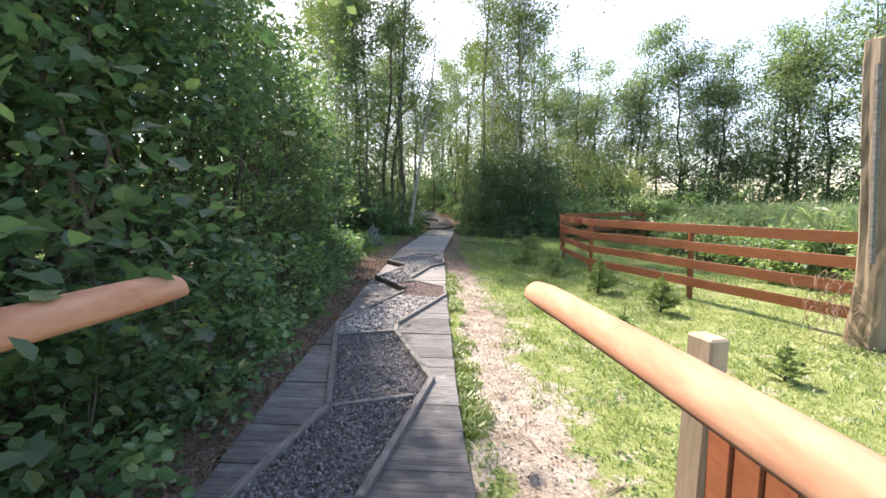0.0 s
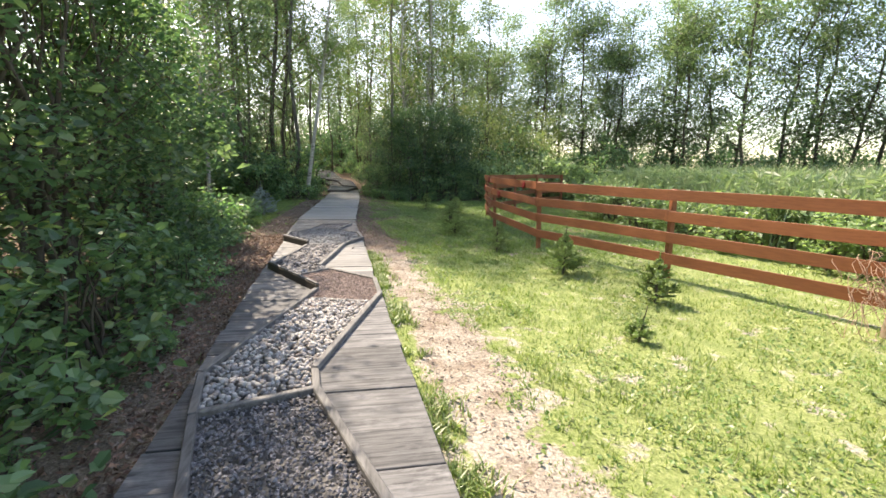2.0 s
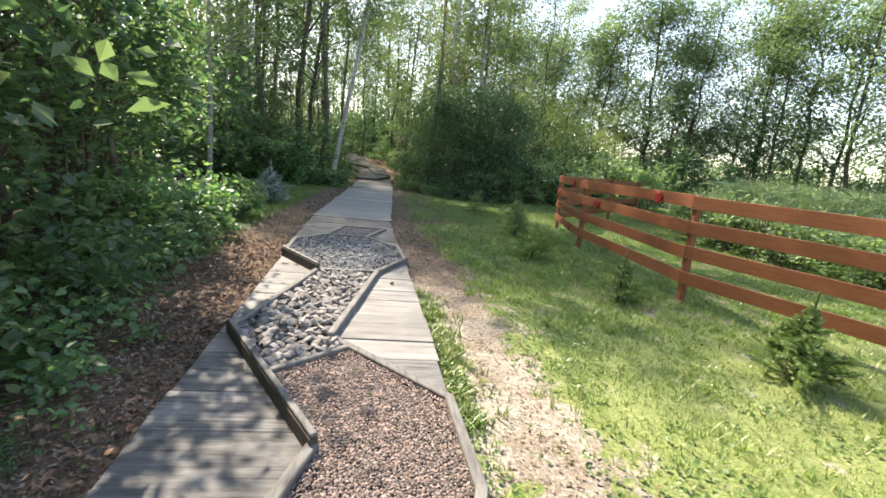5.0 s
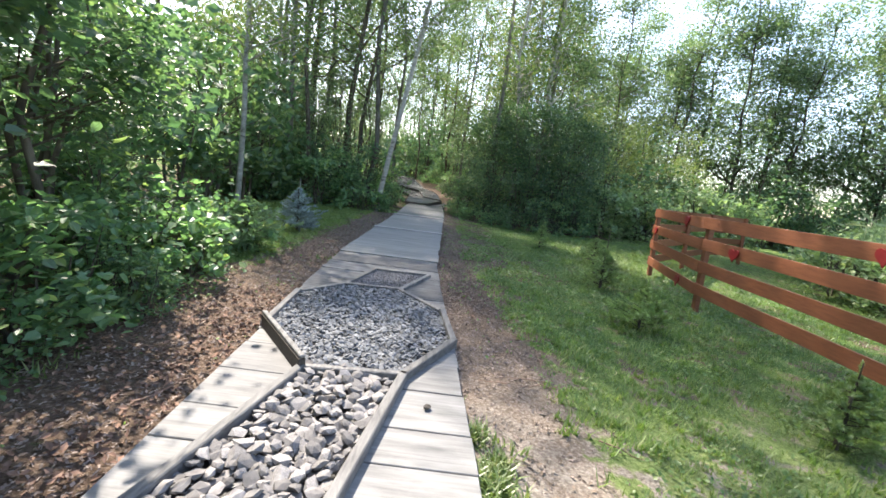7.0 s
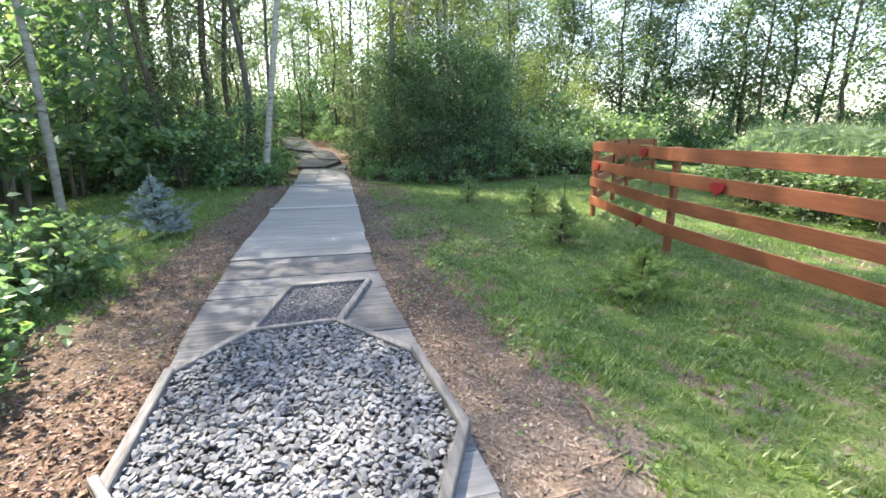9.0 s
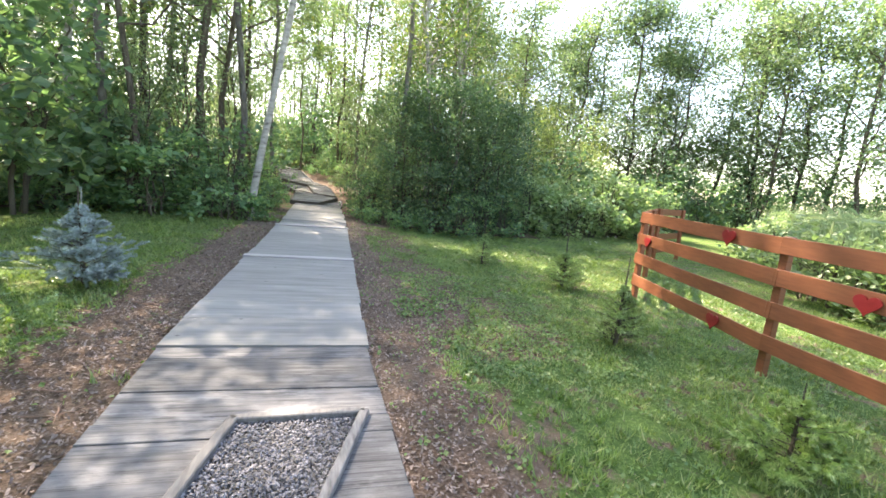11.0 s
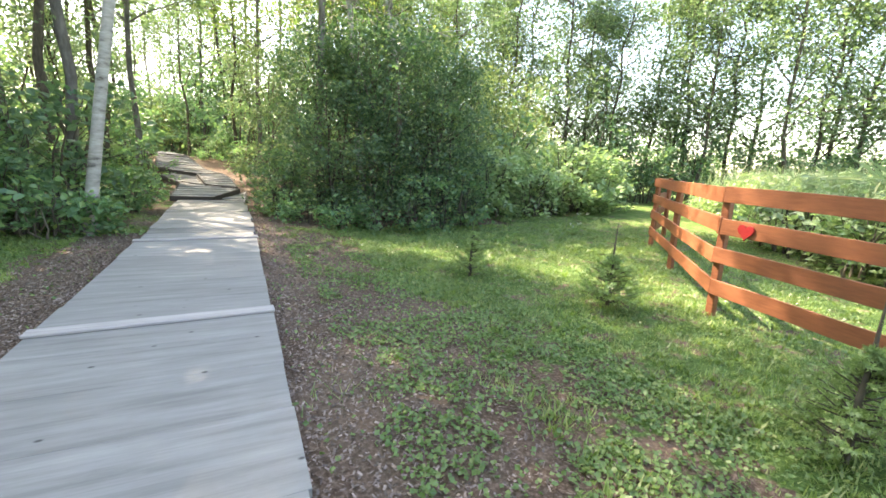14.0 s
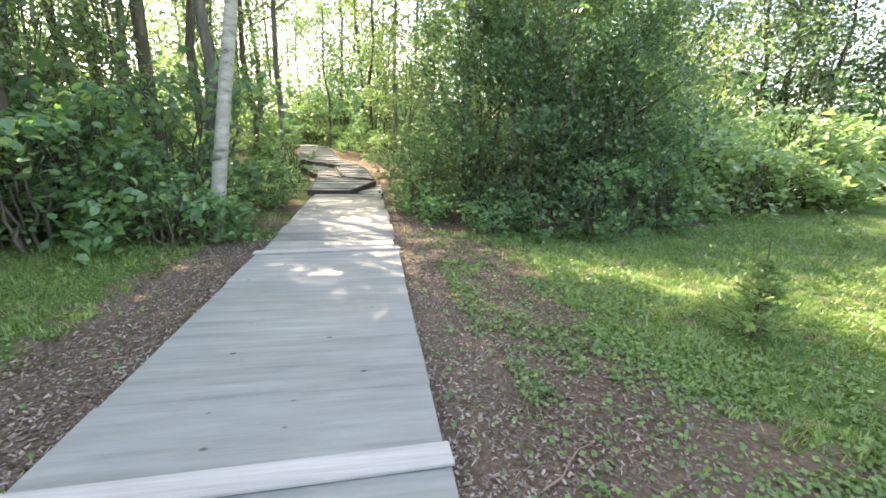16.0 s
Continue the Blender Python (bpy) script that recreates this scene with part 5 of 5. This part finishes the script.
def lawn():
    rng = np.random.default_rng(10)
    P = []
    tries = 0
    while len(P) < 100000 and tries < 600000:
        tries += 1
        y = rng.uniform(-5, 23)
        x = rng.uniform(-6.5, 12.5)
        c = centre(y)
        if abs(x - c) < HALF + 0.01:
            continue
        if rng.random() > 1.15 / (0.9 + 0.18 * max(0, abs(x - c) - 1)):
            continue
        s = soil_amount(x, y) + 0.55 * noise.noise(Vector((x * 1.6, y * 1.6, 1))) + 0.3 * noise.noise(Vector((x * 6, y * 6, 1)))
        if s > 0.52 + rng.normal() * 0.12:
            continue
        P.append((x, y))
    P = np.array(P)
    Q = np.column_stack([P, ground_at(P) - 0.005])
    tuft = np.array([0.034 + 0.07 * max(0.0, noise.noise(Vector((x * 2.3, y * 2.3, 2))) + 0.25 + 0.5 * noise.noise(Vector((x * 7, y * 7, 4)))) for x, y in P])
    Q = np.repeat(Q, 2, 0)
    Q[:, :2] += rng.normal(size=(len(Q), 2)) * 0.014
    T = np.repeat(tuft, 2)
    # blades in the sunlit part take the yellowed colour
    in_sun = (Q[:, 0] > 0) & (Q[:, 1] + rng.normal(size=len(Q)) * 1.6 < 7.5) & (rng.random(len(Q)) < 0.8)
    for pick, name, label, m in ((~in_sun, "grass", "short mown green grass of the shaded lawn", GRASS), (in_sun, "dry_grass", "short grass of the open lawn, yellowed in colour for the sunlight", SUNLIT_GRASS)):
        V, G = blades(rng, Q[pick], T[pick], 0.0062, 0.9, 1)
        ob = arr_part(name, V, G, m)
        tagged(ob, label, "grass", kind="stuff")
    # coarser tufts and weed rosettes in the mown grass
    P = []
    while len(P) < 42000:
        x, y = rng.uniform(-6, 9), rng.uniform(6.5, 21.5)
        k = noise.noise(Vector((x * 1.1, y * 1.1, 9))) + 0.5 * noise.noise(Vector((x * 3.5, y * 3.5, 2)))
        if abs(x - centre(y)) < HALF + 0.1 or soil_amount(x, y) > 0.8 or k < 0.02:
            continue
        P += [(x + rng.normal() * 0.02, y + rng.normal() * 0.02) for q in range(9)]
    P = np.array(P)
    V, G = blades(rng, np.column_stack([P, ground_at(P)]), 0.07, 0.0075, 1.0, 1)
    ob = arr_part("grass_tufts", V, G, TUFT)
    tagged(ob, "longer bright green grass tufts and weeds in the lawn", "grass", kind="stuff")
    # weeds against the walk's edge
    P = []
    for i in range(900):
        y = rng.uniform(-4.5, 7.2)
        if noise.noise(Vector((y * 1.3, 0, 5))) < 0.0:
            continue
        x = centre(y) + HALF + abs(rng.normal()) * 0.12 + 0.02
        P += [(x + rng.normal() * 0.03, y + rng.normal() * 0.03) for q in range(9)]
    P = np.array(P)
    Q = np.column_stack([P, ground_at(P)])
    V, G = blades(rng, Q, 0.075, 0.007, 1.1)
    ob = arr_part("edge_weeds", V, G, GRASS)
    tagged(ob, "green weeds and grass along the boardwalk's edge", "weeds", kind="stuff")


lawn()


def ground_cover():
    """Clover and small broad leaves in the lawn."""
    rng = np.random.default_rng(14)
    P = []
    for i in range(125000):
        y = rng.uniform(-4, 21)
        x = rng.uniform(-5.5, 8)
        if abs(x - centre(y)) < HALF + 0.03 or noise.noise(Vector((x * 0.9, y * 0.9, 8))) + 0.6 * noise.noise(Vector((x * 4, y * 4, 3))) < (0.05 if y < 11 else -0.42):
            continue
        if soil_amount(x, y) > 0.9 and rng.random() > ((0.9 if abs(x - centre(y)) > HALF + 0.55 else 0.25) if y > 10 and x > 0 else 0.08):
            continue
        P.append((x, y, height(x, y) + rng.uniform(0.005, 0.05)))
    # creeping weeds spreading over the mulch beside the pale planks
    for i in range(30000):
        y = rng.uniform(11.5, 21)
        d = rng.uniform(0.45, 2.9)
        x = centre(y) + HALF + d
        k = noise.noise(Vector((x * 1.3, y * 1.3, 4))) + 0.5 * noise.noise(Vector((x * 5, y * 5, 6)))
        if k + 0.12 * d > 0.12:
            P.append((x, y, height(x, y) + rng.uniform(0.008, 0.045)))
    V, F = leaves(rng, np.array(P), 0.035, 1.3, False, 0.9)
    ob = arr_part("clover", V, [F], CLOVER)
    tagged(ob, "small clover and weed leaves in the lawn", "clover", kind="stuff")


ground_cover()


def mulch():
    rng = np.random.default_rng(15)
    P = []
    while len(P) < 52000:
        y = rng.uniform(-4.5, 24)
        c = centre(y)
        d = abs(rng.normal()) * 0.85
        x = c + (HALF + d) * (1 if rng.random() < 0.5 else -1)
        if soil_amount(x, y) + rng.normal() * 0.2 < 0.7 or (x > c and y < 8 and rng.random() < 0.7):
            continue
        P.append((x, y, height(x, y) + rng.uniform(0.0, 0.012)))
    P = np.array(P)
    n = len(P)
    N = rng.normal(size=(n, 3)) * [0.5, 0.5, 0.2] + [0, 0, 1]
    N /= np.linalg.norm(N, axis=1)[:, None]
    R = rng.normal(size=(n, 3))
    D = R - N * (R * N).sum(1)[:, None]
    D /= np.linalg.norm(D, axis=1)[:, None]
    S = np.cross(N, D)
    s = rng.uniform(0.005, 0.021, n)[:, None]
    w = rng.uniform(0.003, 0.009, n)[:, None]
    V = np.stack([P - D * s - S * w, P + D * s - S * w * 0.7, P + D * s * 1.1 + S * w, P - D * s * 0.9 + S * w * 0.8], 1).reshape(-1, 3)
    ob = arr_part("bark_mulch", V, [np.arange(n * 4).reshape(-1, 4)], CHIP)
    tagged(ob, "brown bark mulch and leaf litter beside the boardwalk", "mulch", kind="stuff")


mulch()


def dry_leaves():
    rng = np.random.default_rng(18)
    P = []
    while len(P) < 6500:
        y = rng.uniform(-4.5, 24)
        x = centre(y) + (HALF + abs(rng.normal()) * 1.5) * (1 if rng.random() < 0.6 else -1)
        if soil_amount(x, y) + rng.normal() * 0.25 < (0.62 if y < 7 else 0.4):
            continue
        P.append((x, y, height(x, y) + 0.012))
    V, F = leaves(rng, np.array(P), 0.032, 1.4, False, 0.55)
    ob = arr_part("dry_leaves", V, [F], LITTER)
    tagged(ob, "fallen dry pale brown leaves on bare soil", "leaf litter", kind="stuff")


dry_leaves()


def leaf_litter():
    """Curled brown leaves under the hedge."""
    rng = np.random.default_rng(19)
    y = rng.uniform(-4.5, 9.5, 5200)
    x = np.array([centre(q) for q in y]) - HALF - 0.03 - np.abs(rng.normal(size=len(y))) * 0.6
    P = np.column_stack([x, y, [height(a, b) + 0.01 for a, b in zip(x, y)]])
    P[:, 2] += rng.uniform(0, 0.012, len(y))
    V, F = leaves(rng, P, 0.05, 0.9, False, 0.6)
    ob = arr_part("leaf_litter", V, [F], RUST_LITTER)
    tagged(ob, "curled rust-brown fallen leaves under the hedge", "leaf litter", kind="stuff")


def twigs():
    rng = np.random.default_rng(21)
    w = Wood()
    for i in range(70):
        y = rng.uniform(-3.5, 21)
        x = centre(y) + (HALF + rng.uniform(0.12, 1.1)) * (1 if rng.random() < 0.45 else -1)
        a, L = rng.uniform(0, 6.28), rng.uniform(0.12, 0.5)
        b = np.array([x, y, height(x, y) + 0.012])
        e = b + [math.cos(a) * L, math.sin(a) * L, 0]
        if abs(e[0] - centre(e[1])) < HALF + 0.05:
            continue
        e[2] = height(e[0], e[1]) + 0.016
        w.tube(bent(rng, b, e, 0, 0.1, 5), np.linspace(0.006, 0.002, 5), 5)
    ob = new("fallen_twigs", w.mesh("fallen_twigs", TWIG))
    tagged(ob, "thin dry twigs fallen on the mulch", "twigs", kind="stuff")


leaf_litter()
twigs()


PETAL = plain("white_petal", [(0.72, 0.71, 0.66), (0.82, 0.81, 0.78)], 20, 0.6, 0.1)
FLOWERS = [(7.75, 19.83, 0.32, 5), (9.76, 21.63, 0.38, 6)]
CLOD = (0.10, 7.23, 0.06, 9)


def flowering_plant(x, y, h, seed):
    """A small herb with a few pale blossoms."""
    rng = np.random.default_rng(seed)
    ob = thing("flowering_plant", "small white-flowered herb in the mown lawn", "plant", pose(x, y, height(x, y)), "white-flowered herbs")
    w = Wood()
    tips = []
    for i in range(7):
        a = i * 0.9 + rng.uniform(-0.3, 0.3)
        tip = np.array([math.cos(a) * h * 0.45, math.sin(a) * h * 0.45, h * rng.uniform(0.6, 1.0)])
        w.tube(bent(rng, (0, 0, -0.02), tip, 0, 0.08, 4), np.linspace(0.005, 0.002, 4), 4)
        tips.append(tip)
    part_stems = new("stems", w.mesh("stems", CLOVER))
    part_stems.parent = ob
    P = np.concatenate([t * rng.uniform(0.3, 0.9) + rng.normal(size=(14, 3)) * h * 0.09 for t in tips])
    P[:, 2] = np.maximum(P[:, 2], 0.02)
    V, F = leaves(rng, P, 0.055, 0.9)
    arr_part("foliage", V, [F], CLOVER, ob)
    for t in tips[::2]:
        V, F = leaves(rng, t + rng.normal(size=(9, 3)) * 0.018, 0.032, 0.8)
        arr_part("blossom", V, [F], PETAL, ob, "white blossom")


for spot in FLOWERS:
    flowering_plant(*spot)


def earth_clod(x, y, size, seed):
    ob = new("earth_clod", stone_mesh("earth_clod", seed, DARK_WOOD, 2, 0.4, 0.55, False))
    ob.matrix_world = pose(x, y, 0.004 + size * 0.2, 0, 0, 40) @ Matrix.Diagonal((size, size, size, 1))
    tagged(ob, "small dark clod of earth on the grey planks", "clod")


earth_clod(*CLOD)
